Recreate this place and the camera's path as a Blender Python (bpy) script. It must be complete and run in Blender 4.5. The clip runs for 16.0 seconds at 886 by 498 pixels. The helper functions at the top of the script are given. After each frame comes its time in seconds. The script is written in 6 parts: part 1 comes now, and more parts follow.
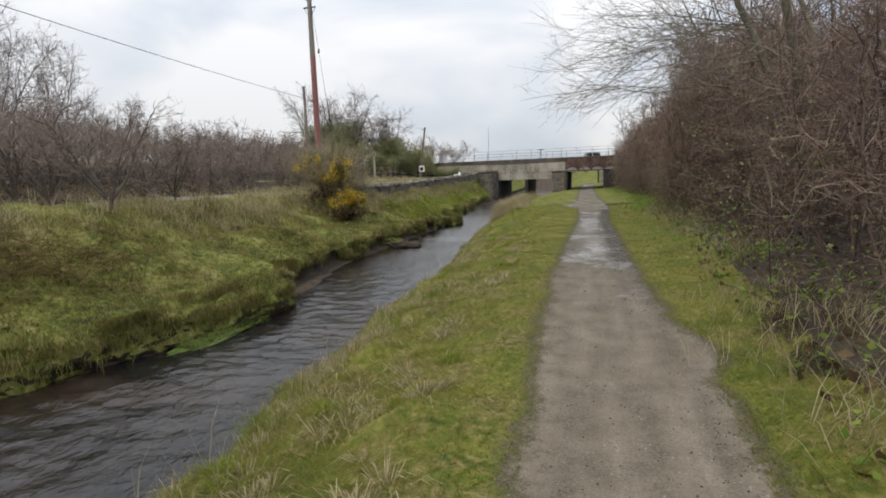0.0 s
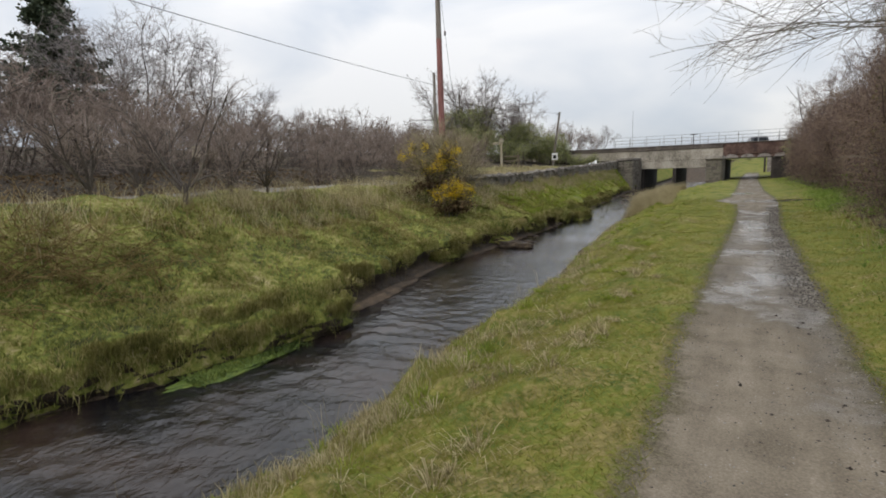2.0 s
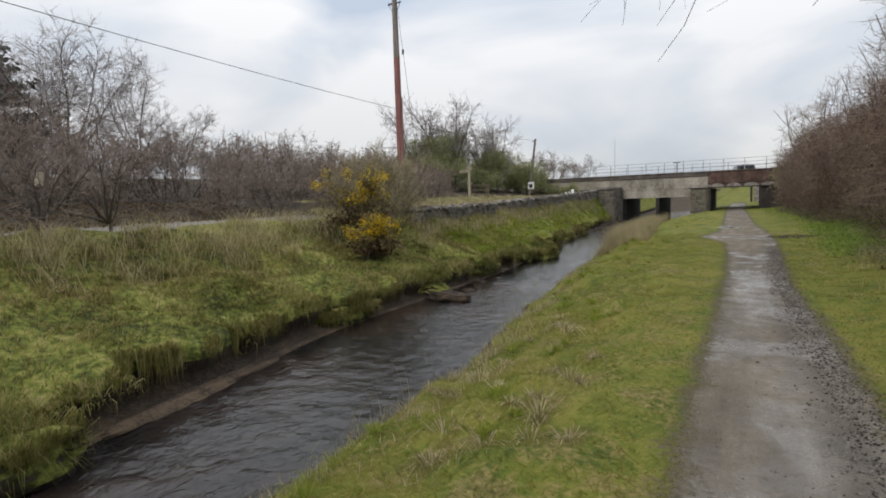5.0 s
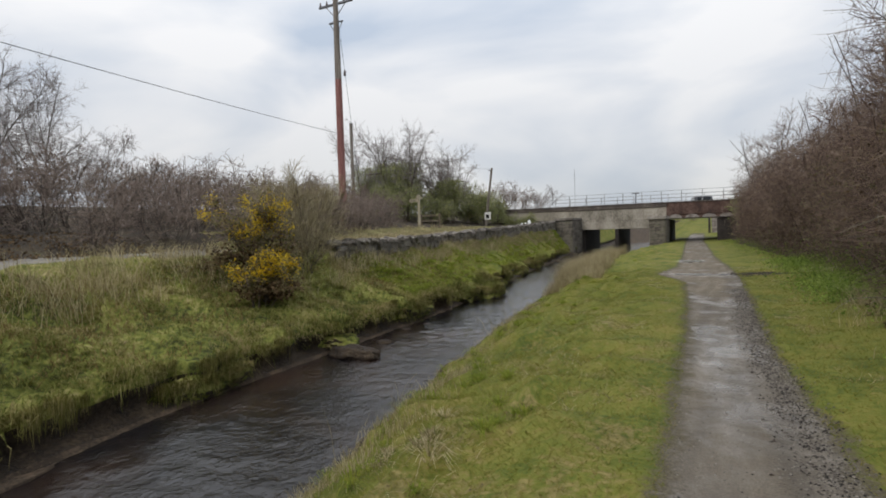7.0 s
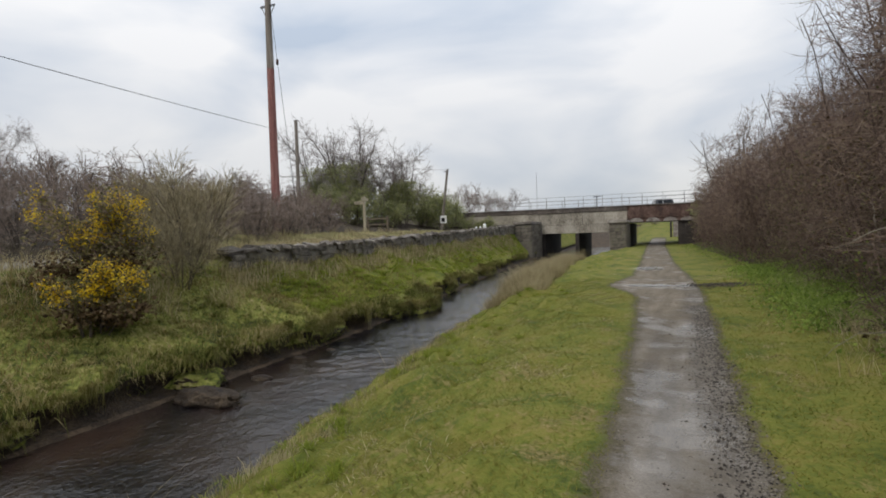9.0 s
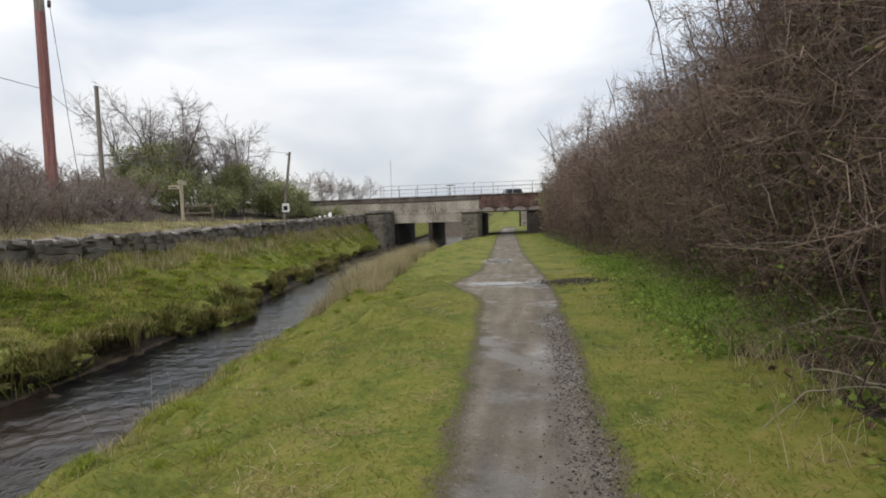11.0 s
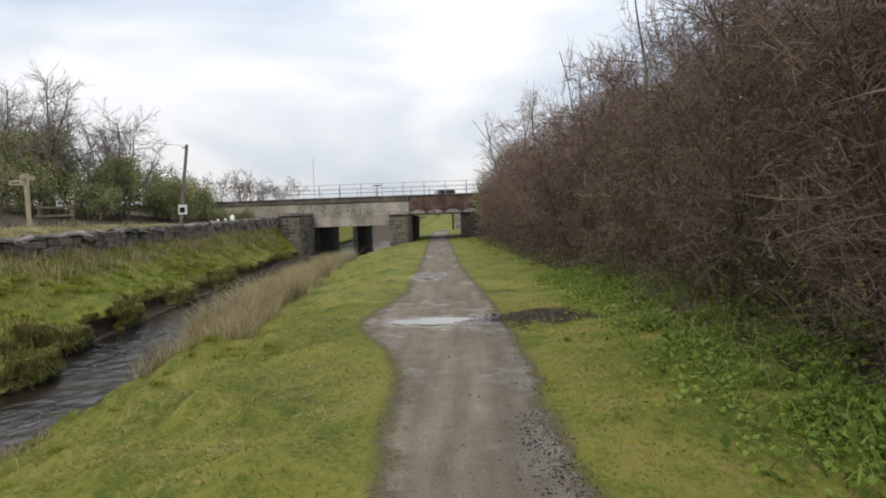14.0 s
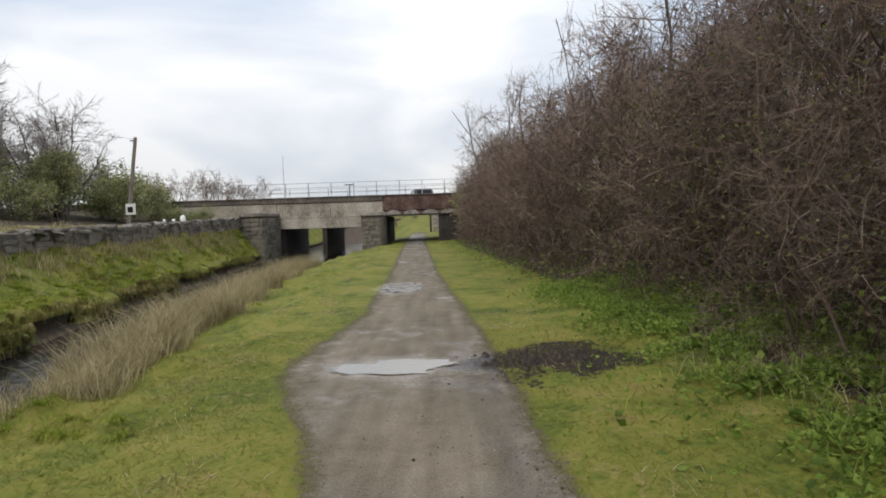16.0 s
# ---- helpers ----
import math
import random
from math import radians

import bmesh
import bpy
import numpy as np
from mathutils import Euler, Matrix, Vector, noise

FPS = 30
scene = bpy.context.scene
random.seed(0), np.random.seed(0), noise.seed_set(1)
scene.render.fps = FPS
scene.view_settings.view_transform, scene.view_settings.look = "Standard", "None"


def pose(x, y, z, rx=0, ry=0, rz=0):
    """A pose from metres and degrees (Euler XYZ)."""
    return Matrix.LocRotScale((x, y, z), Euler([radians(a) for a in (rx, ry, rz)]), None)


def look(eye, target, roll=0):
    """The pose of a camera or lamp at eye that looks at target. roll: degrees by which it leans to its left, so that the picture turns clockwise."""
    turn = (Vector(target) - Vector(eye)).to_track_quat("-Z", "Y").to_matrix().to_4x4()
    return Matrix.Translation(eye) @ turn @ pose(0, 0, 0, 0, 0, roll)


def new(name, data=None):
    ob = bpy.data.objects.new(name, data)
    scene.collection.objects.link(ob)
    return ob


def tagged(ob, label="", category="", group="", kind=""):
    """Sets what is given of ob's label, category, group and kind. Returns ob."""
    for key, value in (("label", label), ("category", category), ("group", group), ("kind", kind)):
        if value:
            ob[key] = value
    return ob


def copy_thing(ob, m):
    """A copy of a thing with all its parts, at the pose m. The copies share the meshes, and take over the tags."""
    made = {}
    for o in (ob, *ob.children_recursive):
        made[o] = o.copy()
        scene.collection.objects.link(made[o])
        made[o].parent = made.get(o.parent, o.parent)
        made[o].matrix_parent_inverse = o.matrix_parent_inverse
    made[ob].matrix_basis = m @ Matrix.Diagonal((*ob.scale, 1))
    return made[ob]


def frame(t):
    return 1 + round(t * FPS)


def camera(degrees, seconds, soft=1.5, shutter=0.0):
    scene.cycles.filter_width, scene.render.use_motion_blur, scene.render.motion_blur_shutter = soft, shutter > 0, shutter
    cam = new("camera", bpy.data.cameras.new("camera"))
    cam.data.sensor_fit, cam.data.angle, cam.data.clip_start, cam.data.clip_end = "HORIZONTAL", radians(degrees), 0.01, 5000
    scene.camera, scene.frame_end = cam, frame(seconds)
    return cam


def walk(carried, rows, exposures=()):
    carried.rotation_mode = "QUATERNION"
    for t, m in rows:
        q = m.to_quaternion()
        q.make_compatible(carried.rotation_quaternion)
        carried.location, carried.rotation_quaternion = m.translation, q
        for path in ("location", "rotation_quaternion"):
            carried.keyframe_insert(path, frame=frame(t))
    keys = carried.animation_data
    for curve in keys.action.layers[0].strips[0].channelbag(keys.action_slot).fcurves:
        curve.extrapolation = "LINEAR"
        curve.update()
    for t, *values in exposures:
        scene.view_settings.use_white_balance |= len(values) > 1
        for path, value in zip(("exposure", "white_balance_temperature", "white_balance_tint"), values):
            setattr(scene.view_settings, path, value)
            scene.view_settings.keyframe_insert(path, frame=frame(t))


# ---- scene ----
cam = camera(78.4, 16.0, soft=1.8)
METRES, EYE, TILT, LEAN, TURN = 24.0, 1.46, -2.2, 0.0, 17.4
ROWS = [
    (0.0, 0.0, 0.0, 0.0, -0.19, -5.12, 2.07),
    (0.5, 0.0089, 0.0295, 0.0014, 2.69, -5.43, 1.98),
    (1.0, 0.0166, 0.0572, 0.0029, 7.7, -5.78, 1.77),
    (1.5, 0.0234, 0.0866, 0.0038, 11.51, -6.02, 1.57),
    (2.0, 0.0298, 0.1158, 0.0063, 14.25, -5.93, 1.41),
    (2.5, 0.036, 0.147, 0.0068, 14.47, -5.67, 1.38),
    (3.0, 0.0415, 0.1765, 0.0084, 14.4, -5.39, 1.41),
    (3.5, 0.0484, 0.2088, 0.01, 14.19, -4.76, 1.39),
    (4.0, 0.0566, 0.2393, 0.0109, 13.87, -4.11, 1.48),
    (6.5, 0.0953, 0.3873, 0.0182, 10.93, -0.73, 1.42),
    (7.0, 0.1033, 0.4175, 0.0194, 9.77, 0.15, 1.49),
    (7.5, 0.1099, 0.4468, 0.02, 9.22, 0.6, 1.44),
    (8.0, 0.1203, 0.4769, 0.0209, 8.52, 0.75, 1.51),
    (8.5, 0.1306, 0.506, 0.0218, 8.12, 0.71, 1.55),
    (9.0, 0.1444, 0.5349, 0.0231, 6.53, 0.47, 1.63),
    (9.5, 0.1555, 0.5644, 0.0232, 3.75, -0.41, 1.76),
    (10.0, 0.1668, 0.5946, 0.0251, -0.79, -0.66, 2.01),
    (12.5, 0.199, 0.7544, 0.0306, -13.8, -1.66, 2.27),
    (13.0, 0.2093, 0.7836, 0.0324, -14.71, -1.89, 2.48),
    (13.5, 0.2183, 0.8138, 0.0342, -15.07, -1.69, 2.49),
    (14.0, 0.2284, 0.8423, 0.0354, -15.27, -1.17, 2.51),
    (14.5, 0.2371, 0.8718, 0.0354, -15.42, -0.71, 2.5),
    (15.0, 0.2457, 0.901, 0.0355, -15.79, -0.47, 2.44),
    (15.5, 0.2551, 0.9319, 0.0362, -16.42, -0.67, 2.49),
    (16.0, 0.2661, 0.9609, 0.0362, -17.57, -1.02, 2.5),
]
walk(cam, [(t, pose(0, 0, EYE, TILT, LEAN, TURN) @ pose(METRES * x, METRES * y, METRES * z, 90 + pitch, roll, yaw)) for t, x, y, z, yaw, pitch, roll in ROWS],
     exposures=((0.0, 0.06), (4.0, -0.01), (8.5, -0.14), (12.0, 0.11), (16.0, 0.1)))

# ---- world, sun, exposure ----
world = bpy.data.worlds.new("sky")
scene.world = world
world.use_nodes = True
wn, wl_ = world.node_tree.nodes, world.node_tree.links
wn.clear()
w_out = wn.new("ShaderNodeOutputWorld")
w_bg = wn.new("ShaderNodeBackground")
w_bg.inputs["Strength"].default_value = 0.1
w_sky = wn.new("ShaderNodeTexSky")
w_sky.sky_type, w_sky.sun_disc = "NISHITA", False
w_sky.sun_elevation, w_sky.sun_rotation = radians(46), radians(195)
w_tc = wn.new("ShaderNodeTexCoord")
w_map = wn.new("ShaderNodeMapping")
w_map.inputs["Scale"].default_value = (1.0, 1.0, 2.6)
w_map.inputs["Location"].default_value = (0.35, 0.1, 0.2)
w_cloud = wn.new("ShaderNodeTexNoise")
w_cloud.inputs["Scale"].default_value = 1.9
w_cloud.inputs["Detail"].default_value = 8.0
w_cloud.inputs["Distortion"].default_value = 0.35
w_cloud.inputs["Roughness"].default_value = 0.44
w_ramp = wn.new("ShaderNodeValToRGB")
w_ramp.color_ramp.elements[0].position, w_ramp.color_ramp.elements[0].color = 0.38, (0.56, 0.64, 0.76, 1)
w_ramp.color_ramp.elements[1].position, w_ramp.color_ramp.elements[1].color = 0.58, (0.99, 0.99, 1.0, 1)
w_gain = wn.new("ShaderNodeVectorMath")
w_gain.operation = "SCALE"
# an overcast sky is brightest overhead
w_sep = wn.new("ShaderNodeSeparateXYZ")
w_lift = wn.new("ShaderNodeMapRange")
w_lift.inputs["From Min"].default_value, w_lift.inputs["From Max"].default_value = 0.0, 1.0
w_lift.inputs["To Min"].default_value, w_lift.inputs["To Max"].default_value = 7.6, 18.5
w_mix = wn.new("ShaderNodeMix")
w_mix.data_type = "RGBA"
w_mix.inputs["Factor"].default_value = 0.9
wl_.new(w_tc.outputs["Generated"], w_map.inputs["Vector"])
wl_.new(w_map.outputs["Vector"], w_cloud.inputs["Vector"])
wl_.new(w_cloud.outputs["Fac"], w_ramp.inputs["Fac"])
wl_.new(w_ramp.outputs["Color"], w_gain.inputs[0])
wl_.new(w_tc.outputs["Generated"], w_sep.inputs[0])
wl_.new(w_sep.outputs["Z"], w_lift.inputs["Value"])
wl_.new(w_lift.outputs["Result"], w_gain.inputs["Scale"])
wl_.new(w_sky.outputs["Color"], w_mix.inputs[6])
wl_.new(w_gain.outputs["Vector"], w_mix.inputs[7])
wl_.new(w_mix.outputs[2], w_bg.inputs["Color"])
wl_.new(w_bg.outputs["Background"], w_out.inputs["Surface"])

sun = new("sun", bpy.data.lights.new("sun", "SUN"))
sun.data.energy, sun.data.angle, sun.data.color = 1.0, radians(20), (1.0, 0.95, 0.88)
sun.matrix_world = look((-9, -34, 37), (0, 0, 0))


# ---- materials ----
def ramp_into(nt, fac, stops):
    r = nt.nodes.new("ShaderNodeValToRGB")
    e = r.color_ramp.elements
    while len(e) < len(stops):
        e.new(0.5)
    for el, (p, c) in zip(e, stops):
        el.position, el.color = p, (*c, 1)
    nt.links.new(fac, r.inputs["Fac"])
    return r.outputs["Color"]


def surface(name, stops, scale=4.0, fine=40.0, rough=(0.8, 0.95), bump=0.3, dist=0.02, island=0.0, single=0.0, spec=0.3,
            stretch=(1, 1, 1), metal=0.0, weight=0.45, thin=0.0):
    """Two scales of noise drive the colour; island or object random shifts it; the fine one gives the relief."""
    m = bpy.data.materials.new(name)
    m.use_nodes = True
    nt = m.node_tree
    bsdf = nt.nodes["Principled BSDF"]
    tc, mp = nt.nodes.new("ShaderNodeTexCoord"), nt.nodes.new("ShaderNodeMapping")
    mp.inputs["Scale"].default_value = stretch
    nt.links.new(tc.outputs["Object"], mp.inputs["Vector"])
    big, small = nt.nodes.new("ShaderNodeTexNoise"), nt.nodes.new("ShaderNodeTexNoise")
    for n_, s_, d_ in ((big, scale, 4.0), (small, fine, 6.0)):
        n_.inputs["Scale"].default_value, n_.inputs["Detail"].default_value = s_, d_
        n_.inputs["Roughness"].default_value = 0.6
        nt.links.new(mp.outputs["Vector"], n_.inputs["Vector"])
    mixf = nt.nodes.new("ShaderNodeMix")
    mixf.inputs["Factor"].default_value = weight
    nt.links.new(big.outputs["Fac"], mixf.inputs[2])
    nt.links.new(small.outputs["Fac"], mixf.inputs[3])
    wide = nt.nodes.new("ShaderNodeMapRange")
    wide.clamp = False
    wide.inputs["From Min"].default_value, wide.inputs["From Max"].default_value = 0.18, 0.82
    nt.links.new(mixf.outputs[0], wide.inputs["Value"])
    fac = wide.outputs["Result"]
    if island or single:
        if island:
            src = nt.nodes.new("ShaderNodeNewGeometry").outputs["Random Per Island"]
        else:
            src = nt.nodes.new("ShaderNodeObjectInfo").outputs["Random"]
        ma = nt.nodes.new("ShaderNodeMath")
        ma.operation = "MULTIPLY_ADD"
        ma.inputs[1].default_value = island or single
        nt.links.new(src, ma.inputs[0])
        sh = nt.nodes.new("ShaderNodeMath")
        sh.operation = "ADD"
        sh.inputs[1].default_value = -0.5 * (island or single)
        nt.links.new(fac, sh.inputs[0])
        nt.links.new(sh.outputs[0], ma.inputs[2])
        fac = ma.outputs[0]
    nt.links.new(ramp_into(nt, fac, stops), bsdf.inputs["Base Color"])
    rr = nt.nodes.new("ShaderNodeMapRange")
    rr.inputs["From Min"].default_value, rr.inputs["From Max"].default_value = 0.35, 0.65
    rr.inputs["To Min"].default_value, rr.inputs["To Max"].default_value = rough
    nt.links.new(big.outputs["Fac"], rr.inputs["Value"])
    nt.links.new(rr.outputs["Result"], bsdf.inputs["Roughness"])
    bsdf.inputs["Specular IOR Level"].default_value = spec
    bsdf.inputs["Metallic"].default_value = metal
    if bump:
        b = nt.nodes.new("ShaderNodeBump")
        b.inputs["Strength"].default_value, b.inputs["Distance"].default_value = bump, dist
        nt.links.new(small.outputs["Fac"], b.inputs["Height"])
        nt.links.new(b.outputs["Normal"], bsdf.inputs["Normal"])
    if thin:
        # leaves and blades let part of the light through
        tl, ms = nt.nodes.new("ShaderNodeBsdfTranslucent"), nt.nodes.new("ShaderNodeMixShader")
        nt.links.new(bsdf.inputs["Base Color"].links[0].from_socket, tl.inputs["Color"])
        ms.inputs["Fac"].default_value = thin
        nt.links.new(bsdf.outputs["BSDF"], ms.inputs[1])
        nt.links.new(tl.outputs["BSDF"], ms.inputs[2])
        nt.links.new(ms.outputs["Shader"], nt.nodes["Material Output"].inputs["Surface"])
    return m


def water_material(name, scale, strength, stops, rough=0.06, ior=1.4):
    m = bpy.data.materials.new(name)
    m.use_nodes = True
    nt = m.node_tree
    bsdf = nt.nodes["Principled BSDF"]
    tc, mp = nt.nodes.new("ShaderNodeTexCoord"), nt.nodes.new("ShaderNodeMapping")
    mp.inputs["Scale"].default_value = (1.0, 0.75, 1.0)
    mp.inputs["Rotation"].default_value = (0, 0, radians(12))
    nt.links.new(tc.outputs["Object"], mp.inputs["Vector"])
    a, b, c = (nt.nodes.new("ShaderNodeTexNoise") for _ in range(3))
    for n_, s_, d_ in ((a, scale, 5.0), (b, scale * 0.22, 3.0), (c, 0.45, 3.0)):
        n_.inputs["Scale"].default_value, n_.inputs["Detail"].default_value = s_, d_
        n_.inputs["Distortion"].default_value = 0.6
        nt.links.new(mp.outputs["Vector"], n_.inputs["Vector"])
    mul = nt.nodes.new("ShaderNodeMath")
    mul.operation = "MULTIPLY"
    nt.links.new(a.outputs["Fac"], mul.inputs[0])
    nt.links.new(b.outputs["Fac"], mul.inputs[1])
    bp = nt.nodes.new("ShaderNodeBump")
    bp.inputs["Strength"].default_value, bp.inputs["Distance"].default_value = strength, 0.09
    nt.links.new(mul.outputs[0], bp.inputs["Height"])
    nt.links.new(bp.outputs["Normal"], bsdf.inputs["Normal"])
    nt.links.new(ramp_into(nt, c.outputs["Fac"], stops), bsdf.inputs["Base Color"])
    bsdf.inputs["Roughness"].default_value = rough
    bsdf.inputs["IOR"].default_value = ior
    return m


def verge_material():
    """Turf worn through to gravel where the mesh's tread mask is high; the damp mask marks wet dark gravel."""
    m = bpy.data.materials.new("verge")
    m.use_nodes = True
    nt = m.node_tree
    bsdf = nt.nodes["Principled BSDF"]
    tc = nt.nodes.new("ShaderNodeTexCoord")

    def tex(scale, detail=5.0, rough=0.6):
        n_ = nt.nodes.new("ShaderNodeTexNoise")
        n_.inputs["Scale"].default_value, n_.inputs["Detail"].default_value, n_.inputs["Roughness"].default_value = scale, detail, rough
        nt.links.new(tc.outputs["Object"], n_.inputs["Vector"])
        return n_.outputs["Fac"]

    def calc(op, a, b):
        n_ = nt.nodes.new("ShaderNodeMath")
        n_.operation = op
        for i, q in enumerate((a, b)):
            if isinstance(q, (int, float)):
                n_.inputs[i].default_value = q
            else:
                nt.links.new(q, n_.inputs[i])
        return n_.outputs[0]

    def step(v, lo, hi, t0=0.0, t1=1.0):
        n_ = nt.nodes.new("ShaderNodeMapRange")
        n_.interpolation_type = "SMOOTHSTEP"
        for key, q in (("From Min", lo), ("From Max", hi), ("To Min", t0), ("To Max", t1)):
            n_.inputs[key].default_value = q
        nt.links.new(v, n_.inputs["Value"])
        return n_.outputs["Result"]

    def blend(f, a, b):
        n_ = nt.nodes.new("ShaderNodeMix")
        n_.data_type = "RGBA"
        nt.links.new(f, n_.inputs["Factor"])
        nt.links.new(a, n_.inputs[6])
        nt.links.new(b, n_.inputs[7])
        return n_.outputs[2]

    def mask(name):
        n_ = nt.nodes.new("ShaderNodeAttribute")
        n_.attribute_name = name
        return n_.outputs["Fac"]

    patch, mid, fine, grain = tex(0.7), tex(3.2), tex(17.0), tex(75.0)
    tone = calc("ADD", calc("MULTIPLY", patch, 0.4), calc("ADD", calc("MULTIPLY", mid, 0.3), calc("MULTIPLY", fine, 0.3)))
    turf = ramp_into(nt, tone, [(0.36, (0.036, 0.047, 0.011)), (0.43, (0.082, 0.104, 0.016)), (0.5, (0.14, 0.15, 0.024)), (0.57, (0.19, 0.174, 0.037)), (0.64, (0.23, 0.176, 0.06))])
    straw = ramp_into(nt, fine, [(0.35, (0.11, 0.09, 0.032)), (0.65, (0.26, 0.205, 0.08))])
    tuft = tex(1.7, 6.0, 0.65)
    parch = calc("ADD", calc("ADD", tuft, calc("MULTIPLY", calc("SUBTRACT", mask("parch"), 0.4), 0.16)), calc("MULTIPLY", calc("SUBTRACT", fine, 0.5), 0.5))
    turf = blend(step(parch, 0.51, 0.68, 0.0, 0.85), turf, straw)
    dirt = ramp_into(nt, grain, [(0.35, (0.05, 0.042, 0.024)), (0.65, (0.14, 0.12, 0.07))])
    lane = nt.nodes.new("ShaderNodeMapping")
    lane.inputs["Scale"].default_value = (5.0, 0.5, 1.0)
    nt.links.new(tc.outputs["Object"], lane.inputs["Vector"])
    streak = nt.nodes.new("ShaderNodeTexNoise")
    streak.inputs["Scale"].default_value, streak.inputs["Detail"].default_value = 1.0, 4.0
    nt.links.new(lane.outputs["Vector"], streak.inputs["Vector"])
    gravel = calc("ADD", calc("MULTIPLY", calc("ADD", mid, streak.outputs["Fac"]), 0.3), calc("MULTIPLY", grain, 0.4))
    gravel = calc("ADD", calc("MULTIPLY", calc("SUBTRACT", gravel, 0.5), 1.5), 0.5)
    dry = ramp_into(nt, gravel, [(0.3, (0.098, 0.079, 0.055)), (0.5, (0.178, 0.146, 0.106)), (0.62, (0.232, 0.194, 0.145)), (0.75, (0.33, 0.285, 0.222))])
    wet = ramp_into(nt, gravel, [(0.3, (0.052, 0.042, 0.031)), (0.5, (0.11, 0.091, 0.068)), (0.62, (0.165, 0.139, 0.107)), (0.75, (0.26, 0.225, 0.18))])
    damp = step(calc("ADD", mask("damp"), calc("MULTIPLY", calc("SUBTRACT", calc("ADD", patch, mid), 1.0), 0.9)), 0.25, 0.75)
    edge = calc("ADD", mask("tread"), calc("MULTIPLY", calc("SUBTRACT", calc("ADD", mid, fine), 1.0), 0.8))
    worn = step(edge, 0.4, 0.85)
    bare = step(edge, 0.15, 0.5)
    black = ramp_into(nt, gravel, [(0.35, (0.014, 0.01, 0.008)), (0.65, (0.038, 0.029, 0.022)), (0.85, (0.08, 0.065, 0.05))])
    rag = calc("MULTIPLY", calc("SUBTRACT", calc("ADD", mid, fine), 1.0), 0.8)
    mire = step(calc("ADD", mask("mire"), calc("MULTIPLY", calc("ADD", rag, calc("SUBTRACT", tuft, 0.5)), 1.5)), 0.42, 0.62)
    pool = step(calc("ADD", mask("pool"), calc("MULTIPLY", rag, 0.5)), 0.2, 0.95)
    nt.links.new(blend(mire, blend(worn, blend(bare, turf, dirt), blend(damp, dry, wet)), black), bsdf.inputs["Base Color"])
    gloss = calc("MULTIPLY", calc("MULTIPLY", worn, damp), step(patch, 0.42, 0.6))
    nt.links.new(calc("MAXIMUM", calc("SUBTRACT", step(gloss, 0.0, 1.0, 0.9, 0.36), calc("MULTIPLY", pool, 0.75)), 0.13), bsdf.inputs["Roughness"])
    nt.links.new(step(calc("MULTIPLY", worn, damp), 0.0, 1.0, 0.2, 0.45), bsdf.inputs["Specular IOR Level"])
    b = nt.nodes.new("ShaderNodeBump")
    b.inputs["Distance"].default_value = 0.03
    nt.links.new(calc("MULTIPLY", calc("SUBTRACT", 1.0, pool), 0.75), b.inputs["Strength"])
    h = nt.nodes.new("ShaderNodeMix")
    nt.links.new(worn, h.inputs["Factor"])
    nt.links.new(fine, h.inputs[2])
    nt.links.new(calc("MULTIPLY", grain, 0.3), h.inputs[3])
    nt.links.new(h.outputs[0], b.inputs["Height"])
    nt.links.new(b.outputs["Normal"], bsdf.inputs["Normal"])
    return m


TURF = verge_material()
BANKTURF = surface("bank_turf", [(0.36, (0.045, 0.048, 0.015)), (0.45, (0.105, 0.12, 0.028)), (0.54, (0.19, 0.2, 0.046)), (0.62, (0.265, 0.24, 0.082)), (0.72, (0.35, 0.29, 0.15))], scale=0.8, fine=9, bump=1.0, dist=0.08, spec=0.1, weight=0.5)
SOIL = surface("bank_soil", [(0.35, (0.018, 0.012, 0.008)), (0.55, (0.05, 0.035, 0.022)), (0.7, (0.09, 0.065, 0.04))], scale=2.5, fine=18, bump=1.0, dist=0.08, rough=(0.55, 0.9))
BED = surface("stream_bed", [(0.4, (0.03, 0.02, 0.012)), (0.6, (0.1, 0.07, 0.045))], scale=3, fine=22, bump=0.6)
LITTER = surface("leaf_litter", [(0.34, (0.026, 0.02, 0.014)), (0.5, (0.06, 0.045, 0.03)), (0.6, (0.1, 0.076, 0.048)), (0.7, (0.066, 0.072, 0.028))], scale=1.2, fine=26, bump=1.0, dist=0.06)
TRACK = surface("track_gravel", [(0.36, (0.12, 0.105, 0.085)), (0.5, (0.2, 0.18, 0.15)), (0.64, (0.28, 0.26, 0.22))], scale=0.8, fine=40, bump=0.5)
GRIT = surface("loose_stone", [(0.3, (0.045, 0.04, 0.034)), (0.5, (0.12, 0.108, 0.09)), (0.8, (0.27, 0.25, 0.215))], scale=9, fine=60, island=0.9, bump=0.3)
MUD = surface("wet_mud", [(0.35, (0.02, 0.014, 0.01)), (0.6, (0.06, 0.044, 0.034))], scale=5, fine=24, rough=(0.45, 0.8), bump=1.0, dist=0.05, spec=0.35)
WATER = water_material("stream_water", 13.0, 0.38, [(0.42, (0.008, 0.0075, 0.0085)), (0.7, (0.034, 0.021, 0.015))], rough=0.05, ior=1.45)
PUDDLE = water_material("puddle_water", 7.0, 0.15, [(0.3, (0.16, 0.145, 0.12)), (0.7, (0.22, 0.2, 0.17))], rough=0.1, ior=2.3)
BLADE = surface("grass_blade", [(0.1, (0.09, 0.12, 0.02)), (0.38, (0.16, 0.182, 0.031)), (0.62, (0.235, 0.215, 0.05)), (0.9, (0.36, 0.28, 0.115))], scale=0.9, fine=6, island=0.5, bump=0, spec=0.1, rough=(0.6, 0.8), thin=0.55)
